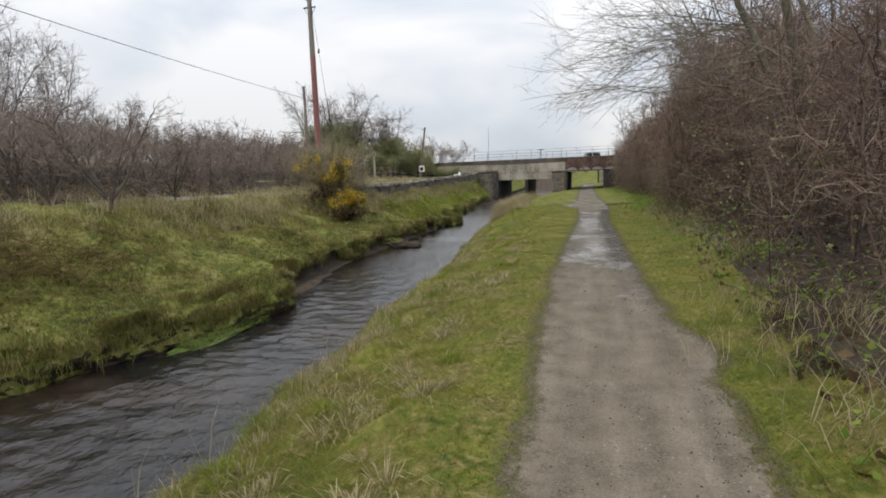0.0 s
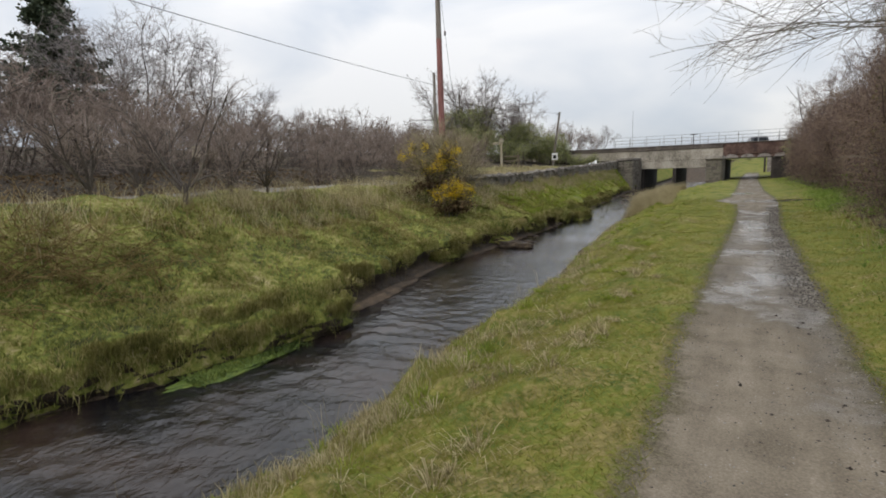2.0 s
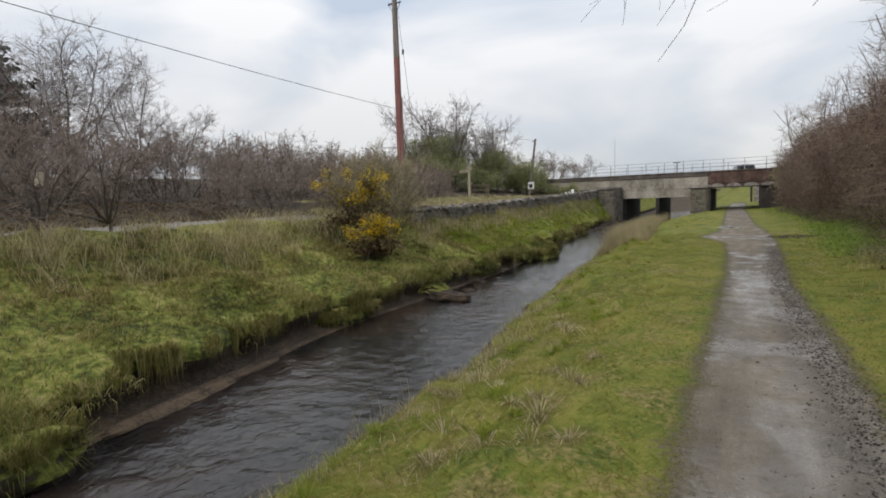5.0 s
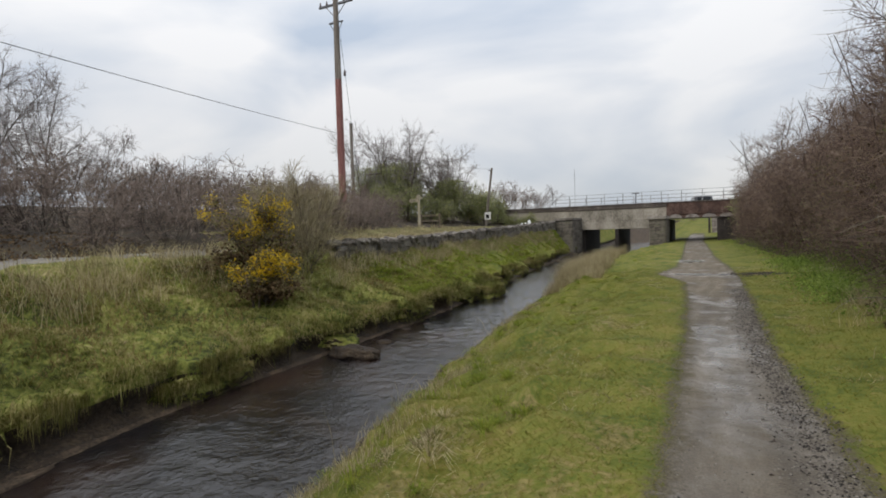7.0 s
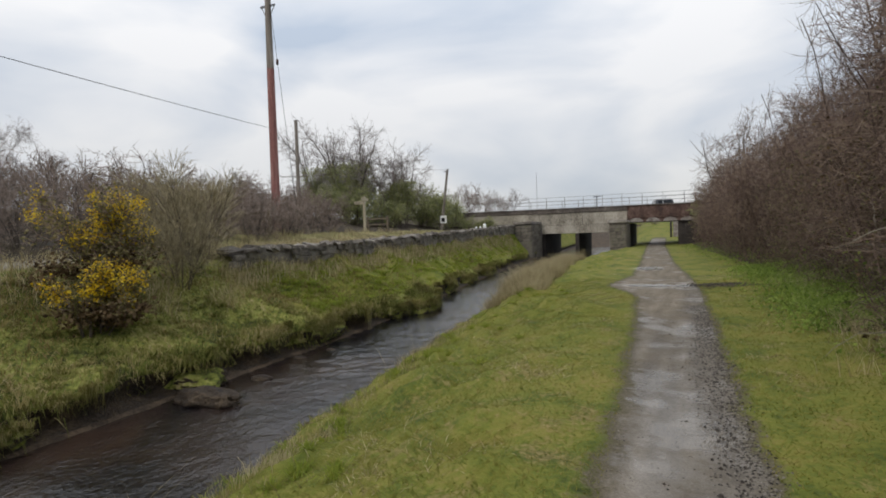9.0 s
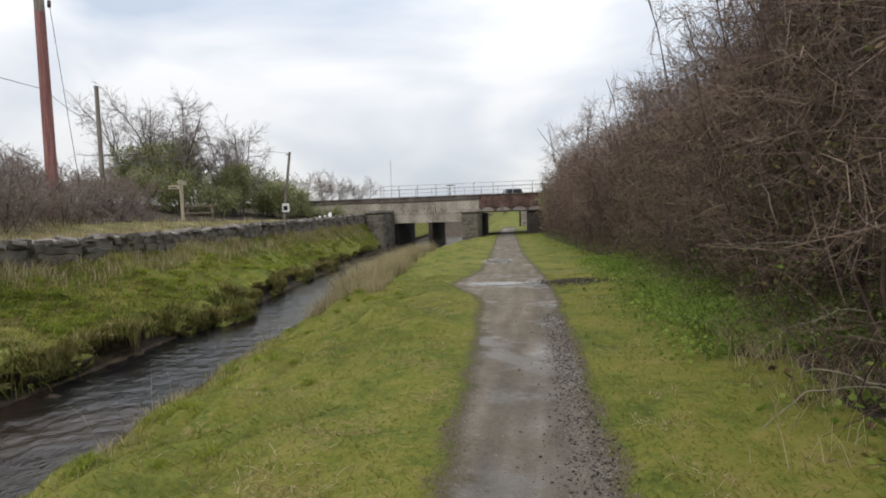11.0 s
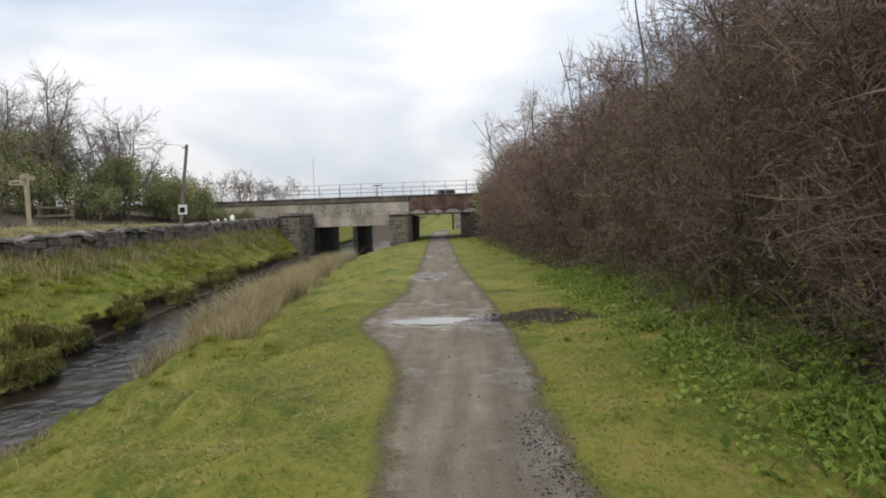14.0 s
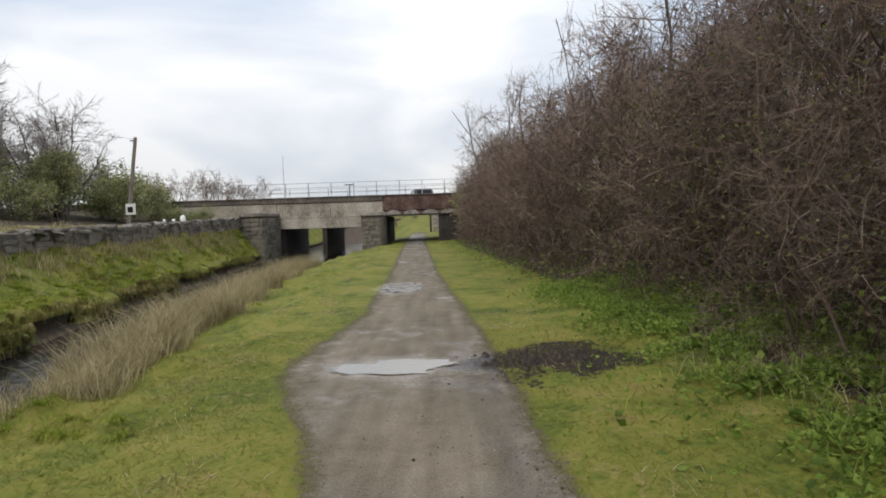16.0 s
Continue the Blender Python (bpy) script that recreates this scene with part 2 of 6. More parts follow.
BLADE2 = surface("bank_blade", [(0.1, (0.062, 0.068, 0.02)), (0.34, (0.142, 0.158, 0.037)), (0.54, (0.245, 0.238, 0.072)), (0.72, (0.36, 0.298, 0.132)), (0.92, (0.47, 0.39, 0.215))], scale=0.6, fine=3, island=0.5, bump=0, spec=0.1, rough=(0.6, 0.8), thin=0.5, weight=0.3)
DRAPE = surface("hanging_blade", [(0.1, (0.085, 0.08, 0.024)), (0.42, (0.185, 0.175, 0.05)), (0.66, (0.3, 0.26, 0.095)), (0.92, (0.46, 0.38, 0.2))], scale=0.9, fine=5, island=0.55, bump=0, spec=0.1, rough=(0.6, 0.8), thin=0.35)
WEED = surface("water_weed", [(0.3, (0.035, 0.055, 0.01)), (0.5, (0.085, 0.125, 0.02)), (0.75, (0.16, 0.185, 0.035))], scale=2.5, fine=20, bump=0.8, rough=(0.4, 0.7))
BROOM = surface("broom_twig", [(0.1, (0.15, 0.13, 0.075)), (0.5, (0.29, 0.245, 0.15)), (0.9, (0.42, 0.35, 0.22))], scale=1.0, fine=6, island=0.6, bump=0)
DARKGRIT = surface("dark_stone", [(0.25, (0.024, 0.02, 0.017)), (0.5, (0.075, 0.064, 0.053)), (0.8, (0.21, 0.187, 0.158))], scale=9, fine=60, island=0.9, bump=0.3)
MOSS = surface("bright_moss_blade", [(0.1, (0.13, 0.175, 0.025)), (0.5, (0.235, 0.285, 0.042)), (0.9, (0.35, 0.34, 0.07))], scale=1.0, fine=6, island=0.5, bump=0, spec=0.1, rough=(0.6, 0.8), thin=0.5)
STRAW = surface("dry_stalk", [(0.15, (0.18, 0.145, 0.075)), (0.5, (0.38, 0.315, 0.175)), (0.85, (0.58, 0.5, 0.31))], scale=1.2, fine=6, island=0.7, bump=0, spec=0.2, thin=0.5)
LEAF = surface("bramble_leaf", [(0.2, (0.085, 0.115, 0.025)), (0.5, (0.16, 0.215, 0.045)), (0.85, (0.26, 0.28, 0.08))], scale=1.5, fine=8, island=0.7, bump=0, spec=0.15, rough=(0.5, 0.7), thin=0.45)
HERB = surface("herb_leaf", [(0.2, (0.1, 0.15, 0.028)), (0.5, (0.2, 0.285, 0.05)), (0.85, (0.33, 0.4, 0.095))], scale=1.1, fine=8, island=0.7, bump=0, spec=0.15, rough=(0.5, 0.7), thin=0.5)
TAN = surface("brown_grass", [(0.2, (0.12, 0.082, 0.034)), (0.5, (0.22, 0.155, 0.066)), (0.85, (0.36, 0.27, 0.13))], scale=1.1, fine=8, island=0.6, bump=0, spec=0.1, thin=0.5)
IVY = surface("ivy_leaf", [(0.2, (0.13, 0.155, 0.06)), (0.5, (0.29, 0.31, 0.125)), (0.85, (0.42, 0.4, 0.19))], scale=0.8, fine=5, island=0.7, bump=0, spec=0.2, rough=(0.5, 0.7), thin=0.5)
DEADLEAF = surface("dead_leaf", [(0.2, (0.05, 0.032, 0.018)), (0.5, (0.13, 0.085, 0.045)), (0.85, (0.24, 0.17, 0.095))], scale=1.5, fine=8, island=0.8, bump=0, spec=0.2, thin=0.45)
BARK = surface("brown_bark", [(0.35, (0.055, 0.043, 0.035)), (0.55, (0.11, 0.09, 0.072)), (0.7, (0.18, 0.155, 0.12))], scale=3, fine=30, bump=0.6, stretch=(1, 1, 0.3))
TWIG = surface("hedge_twig", [(0.1, (0.075, 0.05, 0.041)), (0.5, (0.17, 0.116, 0.092)), (0.9, (0.33, 0.25, 0.19))], scale=1.5, fine=9, island=0.8, bump=0)
PALEBARK = surface("lichened_bark", [(0.35, (0.08, 0.07, 0.05)), (0.55, (0.15, 0.13, 0.095)), (0.7, (0.24, 0.22, 0.155))], scale=3, fine=26, bump=0.5, stretch=(1, 1, 0.4))
PALETWIG = surface("lichened_twig", [(0.1, (0.1, 0.085, 0.065)), (0.5, (0.18, 0.155, 0.12)), (0.9, (0.28, 0.25, 0.19))], scale=1.5, fine=9, island=0.6, bump=0)
FARTWIG = surface("winter_twig", [(0.1, (0.15, 0.13, 0.125)), (0.5, (0.26, 0.228, 0.215)), (0.9, (0.38, 0.335, 0.31))], scale=0.6, fine=5, island=0.6, bump=0)
REDTWIG = surface("reddish_twig", [(0.1, (0.125, 0.092, 0.075)), (0.5, (0.235, 0.18, 0.15)), (0.9, (0.36, 0.295, 0.24))], scale=0.6, fine=5, island=0.6, bump=0)
DRYTURF = surface("dry_rough_turf", [(0.34, (0.07, 0.06, 0.028)), (0.46, (0.16, 0.135, 0.06)), (0.56, (0.2, 0.19, 0.07)), (0.68, (0.33, 0.27, 0.15))], scale=0.9, fine=12, bump=1.0, dist=0.06, spec=0.1)
THICKLEAF = surface("thicket_leaf", [(0.2, (0.07, 0.073, 0.03)), (0.5, (0.145, 0.145, 0.058)), (0.85, (0.25, 0.22, 0.1))], scale=1.5, fine=8, island=0.8, bump=0, spec=0.15, rough=(0.5, 0.7), thin=0.4)
CANE = surface("bramble_cane", [(0.1, (0.045, 0.028, 0.022)), (0.5, (0.1, 0.064, 0.05)), (0.9, (0.2, 0.14, 0.105))], scale=1.5, fine=9, island=0.8, bump=0)
NEEDLE = surface("conifer_needle", [(0.2, (0.03, 0.042, 0.026)), (0.5, (0.065, 0.085, 0.048)), (0.85, (0.115, 0.13, 0.07))], scale=0.8, fine=5, island=0.6, bump=0)
GORSE = surface("gorse_spine", [(0.2, (0.1, 0.095, 0.035)), (0.5, (0.2, 0.175, 0.07)), (0.85, (0.31, 0.25, 0.12))], scale=1.2, fine=8, island=0.7, bump=0, thin=0.4)
BLOOM = surface("gorse_bloom", [(0.2, (0.5, 0.31, 0.015)), (0.5, (0.75, 0.52, 0.025)), (0.85, (0.85, 0.66, 0.06))], scale=3, fine=12, island=0.6, bump=0, spec=0.2, thin=0.45)
STONE = surface("wall_stone", [(0.2, (0.07, 0.06, 0.052)), (0.42, (0.15, 0.13, 0.112)), (0.6, (0.24, 0.21, 0.18)), (0.8, (0.36, 0.325, 0.285))], scale=2.2, fine=22, single=0.45, bump=0.7, dist=0.03)
MORTAR = surface("wall_core", [(0.35, (0.04, 0.036, 0.032)), (0.6, (0.1, 0.09, 0.08))], scale=3, fine=20, bump=0.8)
CONCRETE = surface("beam_concrete", [(0.2, (0.07, 0.062, 0.048)), (0.38, (0.2, 0.178, 0.14)), (0.56, (0.37, 0.33, 0.27)), (0.78, (0.52, 0.47, 0.4))], scale=0.5, fine=6, bump=0.35, stretch=(1.3, 1, 0.8), weight=0.4)
STAINED = surface("stained_parapet", [(0.2, (0.035, 0.03, 0.027)), (0.45, (0.085, 0.07, 0.06)), (0.62, (0.16, 0.135, 0.115)), (0.8, (0.34, 0.3, 0.26))], scale=0.7, fine=7, bump=0.4, stretch=(1, 1, 0.8))
PIERSTONE = surface("pier_stone", [(0.2, (0.06, 0.05, 0.042)), (0.42, (0.13, 0.112, 0.092)), (0.62, (0.22, 0.195, 0.16)), (0.82, (0.13, 0.13, 0.075))], scale=1.2, fine=14, single=0.3, bump=0.9, dist=0.04)
RUST = surface("rusted_girder", [(0.32, (0.04, 0.024, 0.019)), (0.5, (0.085, 0.047, 0.037)), (0.66, (0.16, 0.105, 0.085))], scale=1.1, fine=14, bump=0.4, rough=(0.6, 0.9))
# near-black tone holds the under-deck shade; joint, flange and frame posts share it
DARKWALL = surface("shade_dark_wall", [(0.35, (0.02, 0.017, 0.015)), (0.6, (0.06, 0.05, 0.044))], scale=1.4, fine=14, bump=0.5)
PALEPAINT = surface("flaking_paint", [(0.36, (0.15, 0.12, 0.105)), (0.6, (0.33, 0.295, 0.265))], scale=3, fine=20, bump=0.3)
GALV = surface("galvanised_rail", [(0.35, (0.3, 0.3, 0.31)), (0.65, (0.5, 0.5, 0.51))], scale=4, fine=30, rough=(0.35, 0.6), bump=0.1, metal=0.6)
POLEWOOD = surface("pole_timber", [(0.34, (0.17, 0.075, 0.065)), (0.52, (0.29, 0.13, 0.115)), (0.66, (0.36, 0.2, 0.175))], scale=1.5, fine=14, bump=0.4, stretch=(6, 6, 0.35))
POLEGREY = surface("weathered_pole", [(0.34, (0.14, 0.115, 0.095)), (0.52, (0.22, 0.19, 0.16)), (0.66, (0.3, 0.26, 0.22))], scale=1.5, fine=14, bump=0.4, stretch=(6, 6, 0.35))
SIGNWOOD = surface("bleached_oak", [(0.34, (0.33, 0.28, 0.19)), (0.66, (0.52, 0.46, 0.34))], scale=2, fine=18, bump=0.3, stretch=(5, 5, 0.5))
RAILWOOD = surface("fence_timber", [(0.34, (0.1, 0.08, 0.055)), (0.66, (0.23, 0.185, 0.13))], scale=2, fine=18, bump=0.4, stretch=(1, 5, 5))
STEEL = surface("dull_steel", [(0.35, (0.11, 0.11, 0.115)), (0.65, (0.2, 0.2, 0.21))], scale=4, fine=30, rough=(0.4, 0.6), bump=0.1, metal=0.7)
CERAMIC = surface("insulator_glaze", [(0.35, (0.05, 0.03, 0.025)), (0.65, (0.09, 0.05, 0.04))], scale=4, fine=20, rough=(0.15, 0.25), bump=0, spec=0.5)
CABLE = surface("cable_sheath", [(0.35, (0.015, 0.015, 0.017)), (0.65, (0.03, 0.03, 0.032))], scale=3, fine=12, bump=0)
WHITE = surface("white_plastic", [(0.35, (0.68, 0.67, 0.64)), (0.65, (0.82, 0.82, 0.8))], scale=3, fine=20, rough=(0.4, 0.6), bump=0.1)
BLACK = surface("black_print", [(0.35, (0.012, 0.012, 0.013)), (0.65, (0.025, 0.025, 0.026))], scale=3, fine=20, bump=0)
CARPAINT = surface("dark_car_paint", [(0.35, (0.02, 0.022, 0.026)), (0.65, (0.032, 0.035, 0.04))], scale=2, fine=20, rough=(0.25, 0.35), bump=0, spec=0.5)
CARGLASS = surface("car_glass", [(0.35, (0.03, 0.035, 0.04)), (0.65, (0.05, 0.055, 0.06))], scale=2, fine=10, rough=(0.05, 0.08), bump=0, spec=0.6)
TYRE = surface("tyre_rubber", [(0.35, (0.012, 0.012, 0.012)), (0.65, (0.025, 0.025, 0.025))], scale=5, fine=40, bump=0.2)


# ---- mesh helpers ----
def mesh_of(name, verts, faces, mats, smooth=False, index=None):
    """A mesh from vertex and face arrays (all faces with the same number of corners)."""
    verts, faces = np.asarray(verts, dtype=np.float32), np.asarray(faces, dtype=np.int32)
    n, k = faces.shape
    me = bpy.data.meshes.new(name)
    me.vertices.add(len(verts))
    me.vertices.foreach_set("co", verts.ravel())
    me.loops.add(n * k)
    me.loops.foreach_set("vertex_index", faces.ravel())
    me.polygons.add(n)
    me.polygons.foreach_set("loop_start", np.arange(0, n * k, k, dtype=np.int32))
    me.polygons.foreach_set("loop_total", np.full(n, k, dtype=np.int32))
    for m in mats:
        me.materials.append(m)
    if index is not None:
        me.polygons.foreach_set("material_index", np.asarray(index, dtype=np.int32))
    me.polygons.foreach_set("use_smooth", np.full(n, smooth))
    me.update(calc_edges=True)
    me.validate()
    return me


def part(name, me, parent, label="", at=None):
    """One mesh object under a thing or a part."""
    ob = new(name, me)
    ob.parent = parent
    if at is not None:
        ob.matrix_basis = at
    return tagged(ob, label)


def thing(name, at, label, category, group=""):
    ob = new(name)
    ob.matrix_basis = at
    return tagged(ob, label, category, group)


def from_bm(name, bm, mat, smooth=False):
    me = bpy.data.meshes.new(name)
    bm.to_mesh(me)
    bm.free()
    me.materials.append(mat)
    if smooth:
        me.polygons.foreach_set("use_smooth", np.full(len(me.polygons), True))
    return me


def box(name, lo, hi, mat, bevel=0.02, jitter=0.0, seed=0):
    """A bevelled box between two corners, its corners a little uneven."""
    bm = bmesh.new()
    bmesh.ops.create_cube(bm, size=1.0)
    lo, hi = Vector(lo), Vector(hi)
    rnd = random.Random(seed)
    for v in bm.verts:
        v.co = Vector([lo[i] + (v.co[i] + 0.5) * (hi[i] - lo[i]) + rnd.uniform(-jitter, jitter) for i in range(3)])
    if bevel:
        bmesh.ops.bevel(bm, geom=bm.edges[:], offset=bevel, segments=1, affect="EDGES")
    return from_bm(name, bm, mat)


def unit(v):
    return v / np.maximum(np.linalg.norm(v, axis=-1, keepdims=True), 1e-9)


def tubes(P, R, sides):
    """Verts and quads of tapered tubes along polylines P (B, K, 3) with radii R (B, K)."""
    B, K, _ = P.shape
    T = unit(np.gradient(P, axis=1))
    ref = np.where(np.abs(T[..., 2:3]) > 0.9, np.array([1.0, 0, 0]), np.array([0, 0, 1.0]))
    U = unit(np.cross(T, ref))
    V = np.cross(T, U)
    a = np.arange(sides) * 2 * np.pi / sides
    ring = np.cos(a)[:, None] * U[:, :, None, :] + np.sin(a)[:, None] * V[:, :, None, :]
    verts = P[:, :, None, :] + ring * R[:, :, None, None]
    base = (np.arange(B) * K * sides)[:, None, None] + (np.arange(K - 1) * sides)[None, :, None]
    i, j = np.arange(sides), (np.arange(sides) + 1) % sides
    q = np.stack([base + i, base + j, base + sides + j, base + sides + i], axis=-1)
    return verts.reshape(-1, 3), q.reshape(-1, 4)


def points(P, r):
    """Pointed three-sided twigs from the first to the last point of each polyline."""
    A, B = P[:, 0], P[:, -1]
    T = unit(B - A)
    U = unit(np.cross(T, np.where(np.abs(T[:, 2:3]) > 0.9, np.array([1.0, 0, 0]), np.array([0, 0, 1.0]))))
    V = np.cross(T, U)
    ring = [A + r * (math.cos(a) * U + math.sin(a) * V) for a in (0.0, 2.094, 4.189)]
    k = np.arange(len(P))[:, None] * 4
    return np.stack(ring + [B], 1).reshape(-1, 3), np.concatenate([k + [0, 1, 3], k + [1, 2, 3], k + [2, 0, 3]])


def split(v, q):
    """Quads into triangles."""
    return v, np.concatenate([q[:, [0, 1, 2]], q[:, [0, 2, 3]]])


def merged(sets):
    """Joins several (verts, faces)."""
    vs, fs, n = [], [], 0
    for v, f in sets:
        vs.append(v), fs.append(f + n)
        n += len(v)
    return np.concatenate(vs), np.concatenate(fs)


def spikes(rng, C, height, width, lean=0.5):
    """Short one-triangle grass blades."""
    n = len(C)
    a, b = rng.uniform(0, 2 * np.pi, n), rng.uniform(0, 2 * np.pi, n)
    s = np.stack([np.cos(a), np.sin(a), np.zeros(n)], 1) * (width * rng.uniform(0.6, 1.2, n))[:, None]
    o = np.stack([np.cos(b) * lean, np.sin(b) * lean, np.ones(n)], 1) * (height * rng.uniform(0.5, 1.25, n))[:, None]
    return np.stack([C - s, C + s, C + o], 1).reshape(-1, 3), np.arange(3 * n).reshape(-1, 3)


def grow(rng, S, D, L, K, wiggle, lift):
    pts, d, step = [S], unit(D), (L / (K - 1))[:, None]
    for _ in range(K - 1):
        d = unit(d + wiggle * rng.normal(size=d.shape) + np.array([0, 0, lift]))
        pts.append(pts[-1] + d * step)
    return np.stack(pts, axis=1)


def spawn(rng, P, n, lo, hi, spread):
    """n side shoots from each polyline: starts, directions and the share of the way along."""
    B, K, _ = P.shape
    t = rng.uniform(lo, hi, size=(B, n)) * (K - 1)
    i = np.minimum(t.astype(int), K - 2)
    f = (t - i)[..., None]
    b = np.arange(B)[:, None]
    S = P[b, i] * (1 - f) + P[b, i + 1] * f
    T = unit(P[b, i + 1] - P[b, i])
    D = unit(T + spread * unit(rng.normal(size=T.shape)))
    return S.reshape(-1, 3), D.reshape(-1, 3), (t / (K - 1)).reshape(-1)


def radii(n, K, r0, r1, rng=None):
    r = np.linspace(r0, r1, K)[None, :].repeat(n, 0)
    return r * rng.uniform(0.7, 1.3, size=(n, 1)) if rng is not None else r


def within(P, rmax):
    return P[np.hypot(P[..., 0], P[..., 1]).max(1) < rmax]


def woody(seed, stems, height, spread, n1, n2, n3, rmax=99.0, k3=3, r=0.03, lift=0.03, base=0.25, fork=0.75, first=0.15, twig=0.005, wiggle=0.16, lens=(0.5, 0.42, 0.5), bole=0.0, limb=0.4):
    """A bare shrub or tree: stems from the foot, then three orders of shoots. Returns meshes' arrays for wood and twigs."""
    rng = np.random.default_rng(seed)
    a = rng.uniform(0, 2 * np.pi, stems)
    S = np.stack([np.cos(a) * base * rng.uniform(0, 1, stems), np.sin(a) * base * rng.uniform(0, 1, stems), np.full(stems, bole - 0.15)], 1)
    out = rng.uniform(0.15, 1.0, stems) * spread
    D = np.stack([np.cos(a) * out, np.sin(a) * out, np.ones(stems)], 1)
    L0 = height * rng.uniform(0.75, 1.1, stems)
    P0 = within(grow(rng, S, D, L0, 8, wiggle * 0.6, lift), rmax)
    s, d, t = spawn(rng, P0, n1, first, 0.97, fork)
    P1 = grow(rng, s, d, height * lens[0] * rng.uniform(0.5, 1.1, len(s)) * (1.1 - 0.7 * t), 5, wiggle, lift)
    P1 = within(P1, rmax)
    s, d, t = spawn(rng, P1, n2, 0.15, 1.0, fork)
    P2 = grow(rng, s, d, height * lens[0] * lens[1] * rng.uniform(0.4, 1.1, len(s)), k3 + 1, wiggle * 1.3, lift)
    P2 = within(P2, rmax)
    s, d, t = spawn(rng, P2, n3, 0.2, 1.0, fork * 1.1)
    P3 = grow(rng, s, d, height * lens[0] * lens[1] * lens[2] * rng.uniform(0.4, 1.2, len(s)), k3, wiggle * 1.3, lift)
    wood = merged([tubes(P0, radii(len(P0), 8, r, r * 0.25, rng), 5), tubes(P1, radii(len(P1), 5, r * limb, r * limb * 0.35, rng), 3)])
    if bole:
        post = np.array([[[0, 0, -0.15], [0.02, 0, bole * 0.4], [0, 0.02, bole * 0.8], [0, 0, bole + 0.05]]])
        wood = merged([wood, tubes(post, np.array([[1.9, 1.6, 1.45, 1.5]]) * r, 9)])
    twigs = merged([split(*tubes(P2, radii(len(P2), k3 + 1, max(twig, r * 0.16), twig, rng), 3)), points(P3, twig * 1.1)])
    return wood, twigs, P2, P3


def leaves(rng, C, size, droop=0.3, flat=0.0):
    """Folded leaf blades (two triangles each) round the points C."""
    n = len(C)
    d = unit(rng.normal(size=(n, 3)) * [1, 1, 0.6])
    s = unit(np.cross(d, rng.normal(size=(n, 3)) + [0, 0, flat]))
    L = (size * rng.uniform(0.6, 1.3, n))[:, None]
    up = np.cross(d, s)
    v = np.stack([C, C + d * L * 0.5 + s * L * 0.38 + up * L * droop * 0.3, C + d * L, C + d * L * 0.5 - s * L * 0.38 + up * L * droop * 0.3], 1)
    k = np.arange(n)[:, None] * 4
    f = np.concatenate([k + [0, 1, 2], k + [0, 2, 3]])
    return v.reshape(-1, 3), f


def blades(rng, C, height, width, lean=0.5):
    """Grass blades with a bend, three triangles each, standing on the points C."""
    n = len(C)
    a = rng.uniform(0, 2 * np.pi, n)
    s = np.stack([np.cos(a), np.sin(a), np.zeros(n)], 1)
    b = rng.uniform(0, 2 * np.pi, n)
    o = np.stack([np.cos(b), np.sin(b), np.zeros(n)], 1) * (lean * rng.uniform(0.2, 1.2, n))[:, None]
    h = (height * rng.uniform(0.5, 1.25, n))[:, None]
    w = (width * rng.uniform(0.6, 1.2, n))[:, None]
    mid = C + h * (np.array([0, 0, 0.6]) + o * 0.35)
    tip = C + h * (np.array([0, 0, 0.95]) + o * 1.0)
    v = np.stack([C - s * w, C + s * w, mid + s * w * 0.7, mid - s * w * 0.7, tip], 1)
    k = np.arange(n)[:, None] * 5
    f = np.concatenate([k + [0, 1, 2], k + [0, 2, 3], k + [3, 2, 4]])
    return v.reshape(-1, 3), f


def stuff(name, verts, faces, mat, label, category):
    return tagged(new(name, mesh_of(name, verts, faces, [mat])), label, category, kind="stuff")


# ---- the lie of the land ----
WATER_Z = -1.12


def curve(y, *pairs):
    return np.interp(y, [p[0] for p in pairs], [p[1] for p in pairs])


def path_z(y):
    return curve(y, (14, 0.0), (39, -0.28), (66, -0.28), (80, -0.1))


def water_left(y):
    return curve(y, (-20, -7.6), (4, -7.6), (5, -7.5), (6.5, -6.9), (9.6, -6.9), (10.5, -7.1), (13.6, -7.8), (16, -8.2), (25, -8.6), (30, -9.1), (33, -9.5), (36, -10.1), (42, -10.9), (46, -11.3), (50, -11.8), (58, -12.9), (64, -13.4), (90, -13.4))


def water_right(y):
    return curve(y, (-20, -3.2), (3.4, -3.4), (6.8, -3.8), (10, -4.2), (14.5, -4.4), (17.6, -5.0), (21.7, -5.6), (25, -6.05), (30, -6.5), (35, -7.5), (40, -8.2), (46, -8.8), (58, -8.2), (64, -7.4), (90, -7.4))


def path_left(y):
    return curve(y, (-10, -0.45), (3, -0.46), (4.5, -0.6), (7.5, -0.8), (12, -0.95), (15.5, -1.0), (20, -1.15), (23.4, -1.32), (27, -1.55), (28.1, -1.9), (29.6, -2.55), (31, -2.5), (33.5, -2.2), (42.5, -2.5), (66, -3.6), (90, -4.2))


def path_right(y):
    return curve(y, (-10, 0.72), (3.9, 0.72), (4.9, 0.85), (5.8, 0.55), (8.5, 0.38), (12, 0.2), (15, 0.05), (18.3, -0.1), (24.5, -0.13), (29, -0.15), (33, -0.37), (42, -1.0), (51, -1.4), (66, -2.1), (90, -2.6))


def hedge_foot(y):
    return curve(y, (-10, 1.5), (3, 1.45), (12, 1.7), (20, 1.55), (24, 2.1), (30, 2.3), (36, 2.1), (44, 1.4), (50, 0.85), (56, 0.45), (66, 0.1), (90, 0.1))


